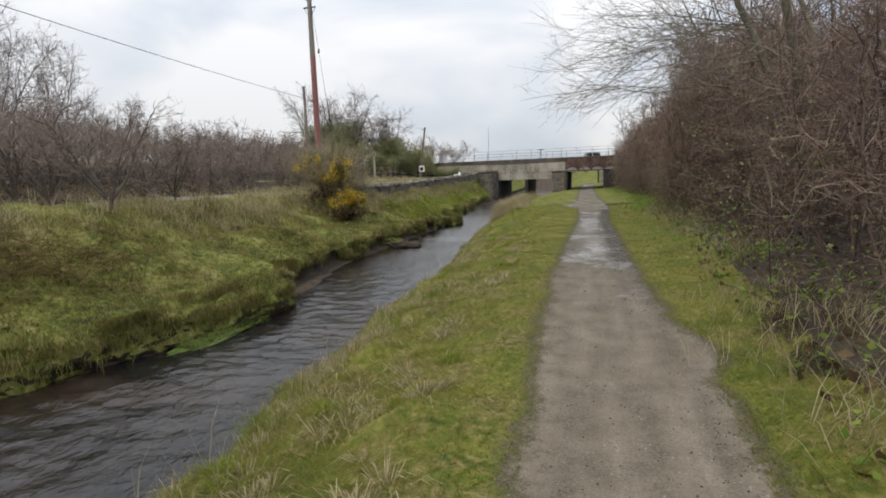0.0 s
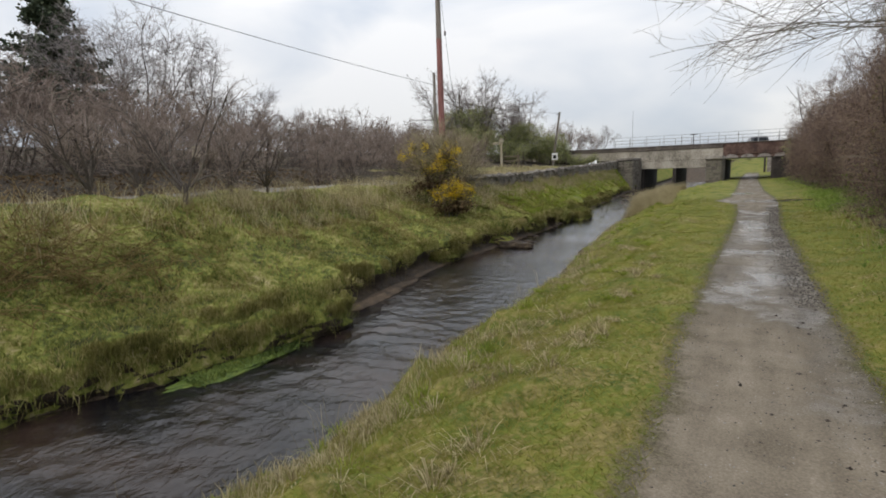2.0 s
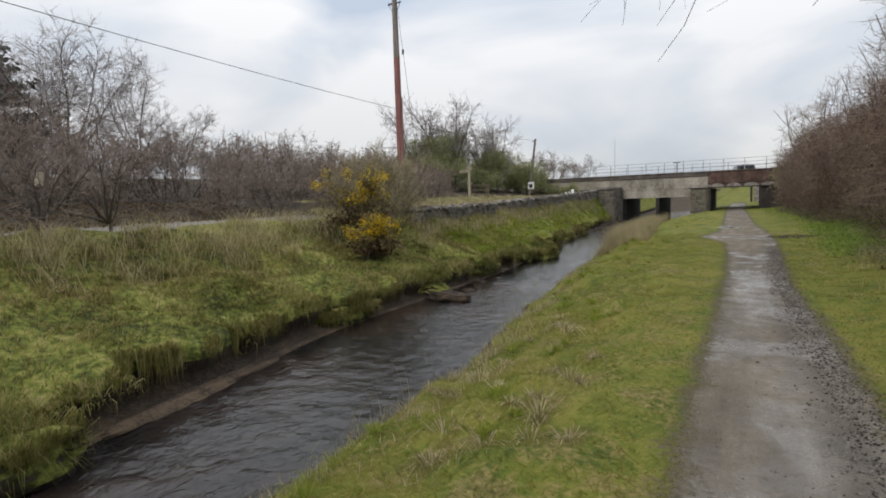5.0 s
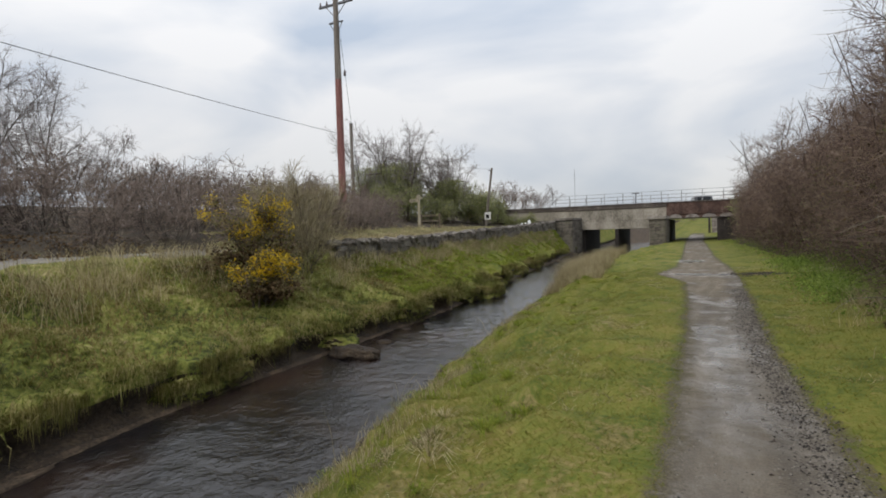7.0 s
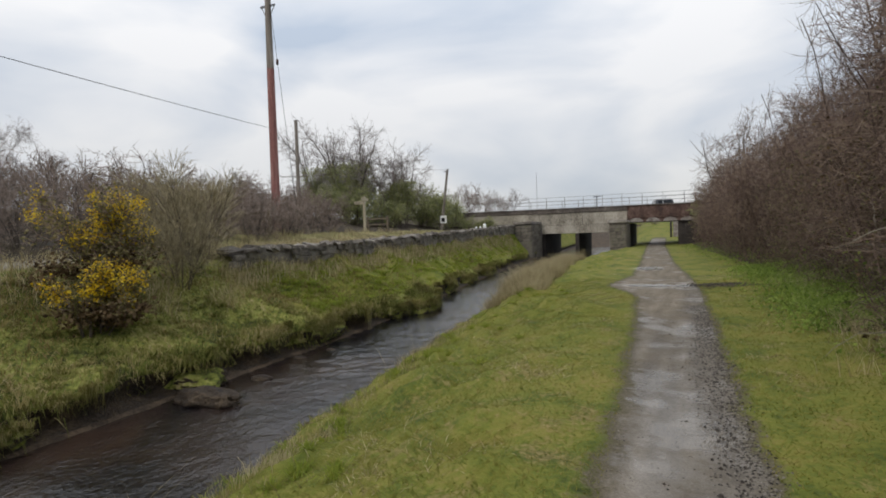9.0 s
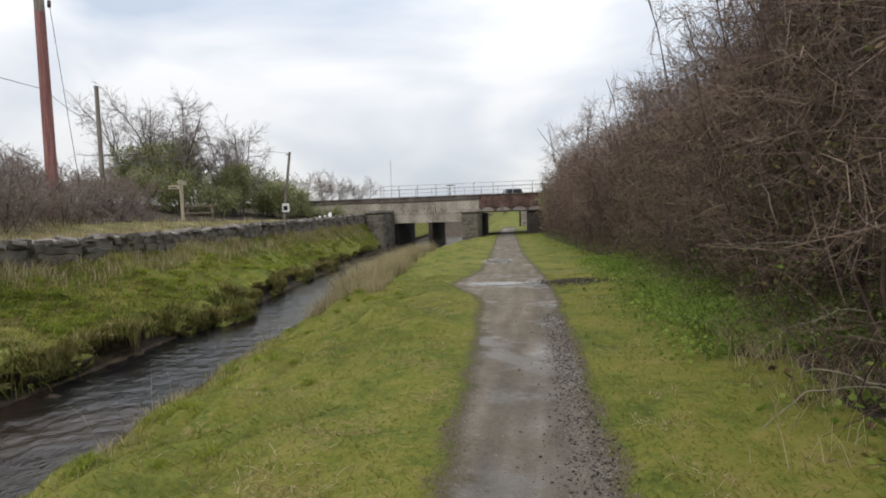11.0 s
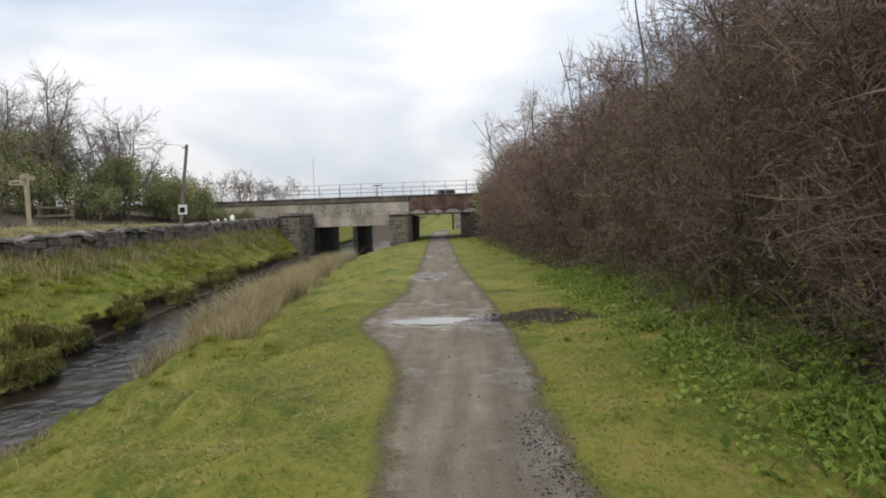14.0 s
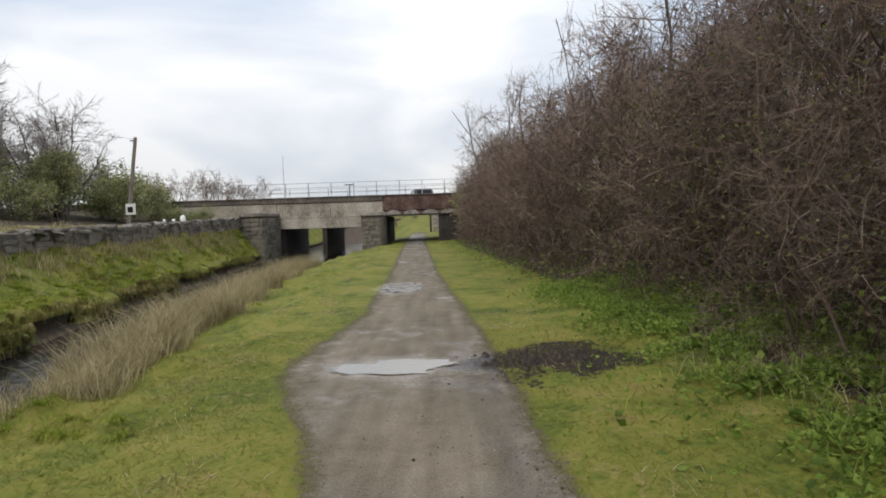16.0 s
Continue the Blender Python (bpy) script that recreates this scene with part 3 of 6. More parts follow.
def bank_top(y):
    return curve(y, (-20, -10.6), (5, -10.9), (10.5, -12.0), (18, -12.6), (24.5, -11.75), (33, -12.6), (41.5, -13.4), (48, -14.1), (62, -15.0), (90, -15.2))


def bank_top_z(y):
    return curve(y, (-20, 0.95), (18, 0.95), (25, 0.7), (41, 0.85), (52, 1.0), (62, 1.2))


YS = np.concatenate([np.array([-400, -200, -100, -60, -35, -20, -14, -10, -7, -5, -3.5, -2.5, -1.5, -0.7]), np.arange(0, 32, 0.2), np.arange(32, 50, 0.4),
                     np.arange(50, 76, 0.8), np.array([78, 82, 88, 95, 105, 120, 150, 200, 300, 500, 900])])


def wob(y, x, size, seed):
    return np.array([noise.noise(Vector((float(a) / size, float(b) / size, seed))) for a, b in zip(y, x)])


def land():
    """Rows of x and z across the valley, and the material of each strip."""
    y = YS
    n = len(y)
    o = np.ones(n)
    wl, wr, pl, pr, hb, tp, tz, pz = (f(y) for f in (water_left, water_right, path_left, path_right, hedge_foot, bank_top, bank_top_z, path_z))
    near = (y > -6) & (y < 66)
    ed = wob(y, o * 0, 1.0, 3.1) * 0.42 + wob(y, o * 0, 0.4, 7.7) * 0.2
    er = wob(y, o * 0, 1.1, 9.1) * 0.22 + wob(y, o * 0, 0.4, 2.7) * 0.12
    ep, eq = wob(y, o * 0, 0.5, 5.5) * 0.07, wob(y, o * 0, 0.5, 8.5) * 0.08
    lip = wl - 0.38 + ed * curve(y, (20, 0.9), (28, 1.6))
    X, Z, M = [], [], []

    def col(x, z, m):
        X.append(x * o), Z.append(z * o), M.append(m)

    for x, z in ((-900, 2.0), (-300, 2.0), (-120, 2.2), (-70, 4.6), (-45, 4.2), (-34, 3.5), (-28, 2.8), (-24, 2.15)):
        col(x, 2.0 + (z - 2.0) * curve(y, (-30, 1.0), (62, 1.0), (74, 0.0)), 3)
    col(tp - 6.0, 1.75, 3), col(tp - 5.2, 1.62, 3), col(tp - 4.4, 1.38, 3), col(tp - 3.6, 1.15, 4)
    col(tp - 2.6, 1.1, 4), col(tp - 1.7, 1.1, 1), col(tp - 0.9, 1.08, 1), col(tp - 0.3, 1.04, 1)
    for f in (0, 0.07, 0.14, 0.21, 0.28, 0.35, 0.42, 0.49, 0.56, 0.63, 0.7, 0.77, 0.84, 0.9, 0.95):
        g = 1 - f
        col(tp + (lip - tp) * f, -0.5 + (tz + 0.5) * (0.55 * g + 0.45 * g * g), 1)
    col(lip - 0.06, -0.5, 1), col(lip + 0.06, -0.56, 1), col(lip + 0.1, -0.68, 2), col(lip + 0.02, -0.84, 2), col(lip + 0.0, -0.98, 2)
    col(np.maximum(lip + 0.08, wl - 0.1), -1.08, 5), col(np.maximum(lip + 0.2, wl + 0.15), -1.2, 5), col(wl + 0.8, -1.4, 5)
    col((wl + wr) / 2, -1.5, 5), col(wr - 0.8, -1.4, 5), col(wr - 0.15 + er * 0.5, -1.2, 5), col(wr + er, -1.1, 2)
    for f in (0.035, 0.07, 0.12, 0.18, 0.25, 0.32, 0.4, 0.48, 0.56, 0.64, 0.72, 0.8, 0.88):
        col(wr + er * (1 - f) + (pl + ep - wr) * f, -1.08 + (pz + 1.1) * (1 - (1 - f) ** 1.9), 0)
    col(pl + ep - 0.2, pz, 0), col(pl + ep - 0.06, pz - 0.003, 6), col(pl + ep + 0.1, pz - 0.008, 6)
    for f in (0.22, 0.34, 0.46, 0.58, 0.7, 0.8):
        col(pl + (pr - pl) * f, pz - 0.012 - 0.014 * math.sin(f * math.pi * 3) ** 2, 6)
    col(pr + eq - 0.1, pz - 0.008, 6), col(pr + eq + 0.05, pz - 0.003, 6), col(pr + eq + 0.18, pz, 0)
    for f in (0.3, 0.42, 0.54, 0.66, 0.78, 0.9):
        col(pr + (hb - pr) * f, pz + 0.015 + 0.1 * f * f, 0)
    col(hb, pz + 0.13, 3), col(hb + 0.6, pz + 0.26, 3), col(hb + 1.4, pz + 0.5, 3), col(hb + 2.6, pz + 0.85, 3), col(hb + 4.5, pz + 1.5, 3)
    for x, z in ((9, 2.2), (16, 2.4), (40, 2.2), (120, 1.6), (300, 0.4), (900, 0.3)):
        col(x, z, 3)
    X, Z = np.stack(X, 1), np.stack(Z, 1)
    c = X.shape[1]
    yy = y[:, None].repeat(c, 1)
    rough = np.zeros(c)
    for i, m in enumerate(M):
        rough[i] = {0: 0.085, 1: 0.2, 2: 0.07, 3: 0.12, 4: 0.03, 5: 0.02, 6: 0.008}[m]
    N = (wob(yy.ravel(), X.ravel(), 0.8, 0.3) * 0.7 + wob(yy.ravel(), X.ravel(), 0.32, 4.3) * 0.45).reshape(X.shape)
    Z = Z + N * rough[None, :] * near[:, None]
    hump = wob(yy.ravel(), X.ravel() * 1.3, 1.9, 6.1).reshape(X.shape) * 0.22
    Z = Z + hump * (np.array(M) == 1)[None, :] * near[:, None]
    # lumpy turf between the path and the stream, flattest along the path
    side = np.clip((pl[:, None] - X - 0.25) / 1.3, 0, 1) * np.clip((X - wr[:, None]) / 0.35, 0, 1)
    lump = np.maximum(wob(yy.ravel(), X.ravel() * 1.2, 0.62, 8.8), -0.1).reshape(X.shape)
    Z = Z + lump * 0.34 * side * near[:, None]
    Z = Z + curve(y, (86, 0.0), (108, 2.7), (900, 2.4))[:, None] * np.clip(1.6 - np.abs(X + 8) / 60, 0, 1)
    tread = np.zeros(X.shape)
    damp = np.zeros(X.shape)
    path = [i for i, m in enumerate(M) if m == 6]
    for k, i in enumerate(path):
        tread[:, i] = 0.35 if k in (0, len(path) - 1) else 0.75 if k in (1, len(path) - 2) else 1.0
        damp[:, i] = curve(y, (3, 0.1), (8, 0.3), (11, 0.62), (22, 0.62), (26, 0.36), (36, 0.36), (60, 0.5)) + curve(k, (len(path) - 5, 0.0), (len(path) - 1, 0.55)) * curve(y, (4, 0.1), (8, 1.0), (28, 0.9), (31, 0.1))
    tread[y > 84] = 0
    M = [0 if m == 6 else m for m in M]
    idx = np.array(M[:-1])[None, :].repeat(n - 1, 0)
    row = (y[:-1] > -30) & (y[:-1] < 23)
    idx[~row] = np.where(idx[~row] == 4, 1, idx[~row])
    far = y[:-1] > 24
    idx[far, 16:] = np.where(idx[far, 16:] == 1, 0, idx[far, 16:])
    shelf = [i for i in range(8, 16)]
    for i in shelf:
        idx[(y[:-1] > 21.5 + (i * 1.9) % 4.3) & (y[:-1] < 64), i] = 6
    pool, mire = np.zeros(X.shape), np.zeros(X.shape)
    for m, spots in ((pool, ((-0.46, 10.2, 0.3, 0.5), (-0.72, 18.2, 0.36, 1.0), (-0.5, 16.6, 0.25, 0.6), (-0.55, 20.5, 0.2, 0.5), (-1.45, 29.95, 0.95, 0.6), (-1.92, 37.8, 0.65, 1.4), (-0.5, 23.0, 0.2, 0.8), (-0.62, 17.0, 0.42, 4.2), (-0.35, 11.5, 0.35, 2.6))),
                     (mire, ((0.5, 29.95, 0.8, 0.75), (-0.3, 29.95, 0.5, 0.3), (1.7, 5.3, 0.4, 0.5), (1.45, 4.3, 0.25, 0.3), (1.9, 22.5, 0.4, 0.5)))):
        for cx, cy, rx, ry in spots:
            m[:] = np.maximum(m, (0.66 if cy < 26 and m is pool else 1.0) * np.clip(1.25 - np.hypot((X - cx) / rx, (yy - cy) / ry) * 0.75, 0, 1))
    parch = curve(y, (2, 1.0), (8, 0.8), (16, 0.4), (24, 0.2), (60, 0.3))[:, None].repeat(c, 1)
    parch = np.where(X > pr[:, None], curve(y, (6, 0.7), (18, 0.05), (60, 0.2))[:, None], parch)
    parch[:, 8:16] = 1.3
    return X, yy, Z, idx, {"tread": tread, "damp": damp, "pool": pool, "mire": mire,
                            "parch": parch}


LX, LY, LZ, LM, MASKS = land()


def ground_z(x, y):
    """Height of the land at the points x, y."""
    x, y = np.atleast_1d(np.asarray(x, float)), np.atleast_1d(np.asarray(y, float))
    j = np.clip(np.searchsorted(YS, y) - 1, 0, len(YS) - 2)
    f = (y - YS[j]) / (YS[j + 1] - YS[j])
    z = np.empty(len(x))
    for k in np.unique(j):
        s = j == k
        z[s] = np.interp(x[s], LX[k], LZ[k]) * (1 - f[s]) + np.interp(x[s], LX[k + 1], LZ[k + 1]) * f[s]
    return z


def on_ground(x, y):
    return np.stack([x, y, ground_z(x, y)], 1)


rows_, cols_ = LX.shape
gi = (np.arange(rows_ - 1)[:, None] * cols_ + np.arange(cols_ - 1)[None, :]).ravel()
GROUND = new("ground", mesh_of("ground", np.stack([LX, LY, LZ], -1).reshape(-1, 3), np.stack([gi, gi + 1, gi + cols_ + 1, gi + cols_], 1),
                               [TURF, BANKTURF, SOIL, LITTER, TRACK, BED, DRYTURF], smooth=True, index=LM.ravel()))
for key, val in MASKS.items():
    GROUND.data.attributes.new(key, "FLOAT", "POINT").data.foreach_set("value", val.ravel().astype(np.float32))
tagged(GROUND, "grassy stream valley with an earth bank and trodden gravel path", "ground", kind="structure")

# the stream: one sheet between the banks
wy = np.concatenate([np.array([-60, -30, -15]), np.arange(-8, 0, 0.5), np.arange(0, 36, 0.06), np.arange(36, 66, 0.25), np.arange(66, 100, 2)])
NW = 61
wx = np.linspace(0, 1, NW)
WX = (water_left(wy) - 0.8)[:, None] * (1 - wx) + (water_right(wy) + 0.5)[:, None] * wx
wyy = wy.repeat(NW)
calm = curve(wyy, (11, 1.0), (15, 0.4), (21, 0.22), (22.5, 1.0), (24, 0.6), (40, 0.7), (60, 0.9))
ripple = wob(wyy * 1.5, WX.ravel(), 0.42, 1.7) * 0.024 + wob(wyy * 1.35, WX.ravel(), 0.19, 5.2) * 0.016 + wob(wyy * 1.1, WX.ravel(), 0.1, 9.4) * 0.005
ripple = (ripple * calm).reshape(WX.shape)
wi = (np.arange(len(wy) - 1)[:, None] * NW + np.arange(NW - 1)[None, :]).ravel()
tagged(new("water", mesh_of("water", np.stack([WX, wyy.reshape(WX.shape), WATER_Z + ripple], -1).reshape(-1, 3), np.stack([wi, wi + 1, wi + NW + 1, wi + NW], 1), [WATER], smooth=True)),
       "shallow dark brown stream with small ripples", "stream", kind="structure")


def blob_sheet(name, cx, cy, rx, ry, mat, seed, lift, label, category, kind="structure"):
    """A thin sheet with an uneven rim that lies on the ground."""
    rim, rings = 40, 5
    a = np.arange(rim) * 2 * np.pi / rim
    r = 1 + 0.6 * wob(np.cos(a) * 1.5, np.sin(a) * 1.5, 1.0, seed) + 0.3 * wob(np.cos(a) * 4, np.sin(a) * 4, 1.0, seed + 3)
    v, f = [(cx, cy)], []
    for k in range(1, rings + 1):
        q = k / rings
        v += [(cx + rx * q * rr * math.cos(t), cy + ry * q * rr * math.sin(t)) for t, rr in zip(a, r)]
    v = np.array(v)
    z = ground_z(v[:, 0], v[:, 1])
    z = np.full(len(v), np.quantile(z, 0.97) + lift * 0.4) if mat is PUDDLE else z + lift
    tri = [(0, 1 + i, 1 + (i + 1) % rim) for i in range(rim)]
    for k in range(rings - 1):
        b, c = 1 + k * rim, 1 + (k + 1) * rim
        for i in range(rim):
            j = (i + 1) % rim
            tri += [(b + i, c + i, c + j), (b + i, c + j, b + j)]
    return tagged(new(name, mesh_of(name, np.column_stack([v, z]), tri, [mat], smooth=True)), label, category, kind=kind)


for k, (cx, cy, rx, ry) in enumerate(((-1.45, 29.95, 0.8, 0.28), (-1.92, 37.8, 0.5, 1.0))):
    blob_sheet("puddle", cx, cy, rx, ry, PUDDLE, 3.3 + k, 0.012, "shallow rain puddle reflecting the sky on the gravel path", "puddle")


# ---- bridge ----
def stone_meshes(mat):
    out = []
    for k in range(6):
        bm = bmesh.new()
        bmesh.ops.create_cube(bm, size=1.0)
        rnd = random.Random(40 + k)
        for v in bm.verts:
            v.co = v.co + Vector([rnd.uniform(-0.07, 0.07) for _ in range(3)])
        bmesh.ops.bevel(bm, geom=bm.edges[:], offset=0.09, segments=1, affect="EDGES")
        out.append(from_bm("stone", bm, mat))
    return out


STONES, PIER_STONES = stone_meshes(STONE), stone_meshes(PIERSTONE)
FRONT, BACK, DECK = 66.5, 74.5, 3.42


def masonry(parent, lo, hi, axis, rng, course=0.3, length=0.55, depth=0.14, name="stone"):
    """Courses of single stones on an upright face from lo to hi; axis: 0 runs along x, 1 along y."""
    z = lo[2]
    while z < hi[2] - 0.08:
        h = min(course * rng.uniform(0.8, 1.2), hi[2] - z)
        u, end = lo[axis], hi[axis]
        while u < end - 0.06:
            l = min(length * rng.uniform(0.6, 1.4), end - u)
            c = [lo[0], lo[1], z + h / 2]
            c[axis] = u + l / 2
            size = [depth * rng.uniform(0.8, 1.2)] * 3
            size[axis], size[2] = l * 0.95, h * 0.93
            part(name, PIER_STONES[rng.integers(6)], parent, at=Matrix.LocRotScale(c, None, size))
            u += l
        z += h


def build_bridge():
    rng = np.random.default_rng(5)
    b = thing("bridge", pose(0, 0, 0), "low stained concrete bridge with stone piers over the stream", "bridge")
    # the concrete span over the stream, in two lifts with a joint
    part("lower_beam", box("lower_beam", (-13.4, FRONT, 1.06), (-6.3, FRONT + 0.5, 1.87), CONCRETE, 0.02), b, "weathered beige concrete beam")
    part("upper_beam", box("upper_beam", (-13.6, FRONT + 0.03, 1.885), (-5.29, FRONT + 0.5, 3.04), CONCRETE, 0.02), b, "weathered beige concrete beam")
    for x in (-9.4,):
        part("beam_joint", box("beam_joint", (x, FRONT - 0.008, 1.9), (x + 0.03, FRONT + 0.06, 2.66), DARKWALL, 0.004), b)
    part("parapet", box("parapet", (-34, FRONT - 0.07, 3.05), (-5.3, FRONT + 0.45, DECK), STAINED, 0.03), b, "dark stained parapet band")
    part("coping", box("coping", (-34, FRONT - 0.13, DECK), (9, FRONT + 0.5, DECK + 0.09), STAINED, 0.02), b)
    part("left_girder", box("left_girder", (-34, FRONT, 2.1), (-13.62, FRONT + 0.4, 3.045), CONCRETE, 0.02), b, "grey stained concrete edge beam")
    # the girder over the footpath
    part("path_girder", box("path_girder", (-5.28, FRONT - 0.05, 2.28), (6, FRONT + 0.4, DECK - 0.004), RUST, 0.02), b, "rusted red-brown steel girder")
    part("girder_flange", box("girder_flange", (-5.28, FRONT - 0.16, 1.86), (6, FRONT + 0.45, 1.95), DARKWALL, 0.01), b)
    part("girder_web", box("girder_web", (-5.28, FRONT + 0.04, 1.952), (6, FRONT + 0.3, 2.278), RUST, 0.01), b)
    for x in (-4.5, -3.05, -1.6, -0.15):
        bm = bmesh.new()
        ring = [bm.verts.new((x + 0.6 * math.cos(t), FRONT - 0.03, 1.955 + 0.34 * math.sin(t))) for t in np.linspace(0, math.pi, 15)]
        face = bm.faces.new(ring)
        ext = bmesh.ops.extrude_face_region(bm, geom=[face])
        for v in ext["geom"]:
            if isinstance(v, bmesh.types.BMVert):
                v.co.y -= 0.05
        bmesh.ops.recalc_face_normals(bm, faces=bm.faces[:])
        part("arch_panel", from_bm("arch_panel", bm, PALEPAINT), b, "pale flaking arched panel")
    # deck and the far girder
    # the deck's underside is coloured as dark as its shade
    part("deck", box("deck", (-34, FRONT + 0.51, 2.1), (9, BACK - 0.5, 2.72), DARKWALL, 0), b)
    part("far_beam", box("far_beam", (-34, BACK - 0.45, 1.9), (9, BACK, DECK), STAINED, 0.02), b)
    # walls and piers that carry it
    # their near-black colour has the shade below the deck put into it
    part("left_abutment", box("left_abutment", (-15.0, FRONT + 0.45, -1.6), (-13.1, BACK, 2.29), DARKWALL, 0.03), b, "stone abutment coloured dark for the shade under the deck")
    part("stream_pier", box("stream_pier", (-10.12, FRONT + 0.08, -1.6), (-9.75, BACK - 0.1, 1.05), DARKWALL, 0.05), b, "slim pier in the stream, coloured dark for the shade under the deck")
    part("path_pier", box("path_pier", (-6.35, FRONT + 0.45, -1.6), (-5.08, BACK, 1.84), DARKWALL, 0.03), b, "stone pier coloured dark for the shade under the deck")
    part("right_abutment", box("right_abutment", (-0.98, FRONT - 0.02, -0.6), (3.0, BACK, 1.85), DARKWALL, 0.04), b, "stone abutment coloured dark for the shade under the deck")
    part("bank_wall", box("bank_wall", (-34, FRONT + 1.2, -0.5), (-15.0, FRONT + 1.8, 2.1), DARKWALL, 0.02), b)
    for x0, x1 in ((-14.95, -13.4), (-6.45, -5.1)):
        part("pier_core", box("pier_core", (x0 + 0.05, 62.62, -1.6), (x1 - 0.05, FRONT + 0.44, 1.86 if x0 > -10 else 2.0), MORTAR, 0.02), b)
        top = 2.02 if x0 < -10 else 1.86
        masonry(b, (x0, 62.58, -1.2), (x1, 62.58, top), 0, rng)
        masonry(b, (x1, 62.6, -1.2), (x1, FRONT, top), 1, rng, length=0.7)
        part("cap_stone", box("cap_stone", (x0 - 0.12, 62.4, top + 0.005), (x1 + 0.1, FRONT - 0.15, top + 0.27), STONE, 0.04, 0.02, 3), b, "heavy dark weathered cap slab")
    # railings on both edges
    for k, y in enumerate((FRONT + 0.2, BACK - 0.2)):
        rail = thing("bridge_railing", pose(0, y, DECK + 0.085), "galvanised tubular steel railing along the bridge parapet", "railing", "railings on the bridge")
        for x in np.arange(-18.2, 8.5, 1.78):
            part("post", box("post", (x - 0.03, -0.03, -0.02), (x + 0.03, 0.03, 1.1), GALV, 0.008), rail)
        for h in (0.38, 0.74, 1.09):
            P = np.array([[[-18.3, 0, h], [-5, 0, h], [8.5, 0, h]]], float)
            v, f = tubes(P, np.full((1, 3), 0.022), 6)
            part("rail", mesh_of("rail", v, f, [GALV], True), rail)
    return b


build_bridge()


def build_car():
    c = thing("parked_car", pose(-2.5, 72.0, 2.63, 0, 0, 12), "dark hatchback car standing on the road behind the bridge railing", "car")
    prof = [(-2.0, 0.3), (-2.05, 0.7), (-1.9, 0.95), (-1.65, 1.42), (-1.3, 1.5), (0.2, 1.5), (0.55, 1.42), (1.05, 1.0), (1.85, 0.85), (2.02, 0.6), (2.0, 0.3)]
    bm = bmesh.new()
    sides = []
    for s in (-1, 1):
        sides.append([bm.verts.new((s * (0.85 - 0.14 * max(0, (z - 0.9) / 0.6)), y, z)) for y, z in prof])
    n = len(prof)
    for i in range(n):
        bm.faces.new((sides[0][i], sides[0][(i + 1) % n], sides[1][(i + 1) % n], sides[1][i]))
    bm.faces.new(sides[0][::-1]), bm.faces.new(sides[1])
    bmesh.ops.recalc_face_normals(bm, faces=bm.faces[:])
    bmesh.ops.bevel(bm, geom=bm.edges[:], offset=0.05, segments=2, affect="EDGES")
    part("body", from_bm("body", bm, CARPAINT, True), c)
    part("rear_window", box("rear_window", (-0.6, -1.86, 1.0), (0.6, -1.76, 1.36), CARGLASS, 0.02), c)
    for s in (-1, 1):
        part("side_window", box("side_window", (s * 0.76 - 0.02, -1.4, 1.0), (s * 0.76 + 0.05, 0.5, 1.36), CARGLASS, 0.02), c)
        part("tail_lamp", box("tail_lamp", (s * 0.68 - 0.1, -2.07, 0.68), (s * 0.68 + 0.1, -1.95, 0.9), RUST, 0.02), c, "red tail lamp")
        for y in (-1.25, 1.25):
            bm = bmesh.new()
            bmesh.ops.create_cone(bm, cap_ends=True, segments=20, radius1=0.32, radius2=0.32, depth=0.2, matrix=pose(s * 0.78, y, 0.32, 0, 90, 0))
            bmesh.ops.bevel(bm, geom=bm.edges[:], offset=0.03, segments=1, affect="EDGES")
            part("wheel", from_bm("wheel", bm, TYRE, True), c)


build_car()


def build_far_span():
    """What stands beyond the underpass: a post, a pale panel and a rusted cross beam."""
    f = thing("barrier_frame", pose(-1.95, 86, -0.1), "rusted steel frame with a pale panel beside the path", "frame")
    part("post", box("post", (-0.12, -0.1, 0), (0.12, 0.1, 2.25), DARKWALL, 0.02), f)
    part("panel", box("panel", (0.25, 0.05, 0.2), (1.25, 0.13, 2.1), PALEPAINT, 0.02), f, "pale painted panel")
    part("cross_beam", box("cross_beam", (-0.2, -0.08, 2.25), (1.5, 0.1, 2.5), RUST, 0.02), f)
    part("post", box("post", (1.25, -0.1, 0), (1.45, 0.1, 2.25), DARKWALL, 0.02), f)


build_far_span()


# ---- stone wall on the far bank ----
def wall_line(y):
    return curve(y, (24.5, -11.8), (33, -12.65), (41.5, -13.45), (48, -14.15), (62.3, -15.05))


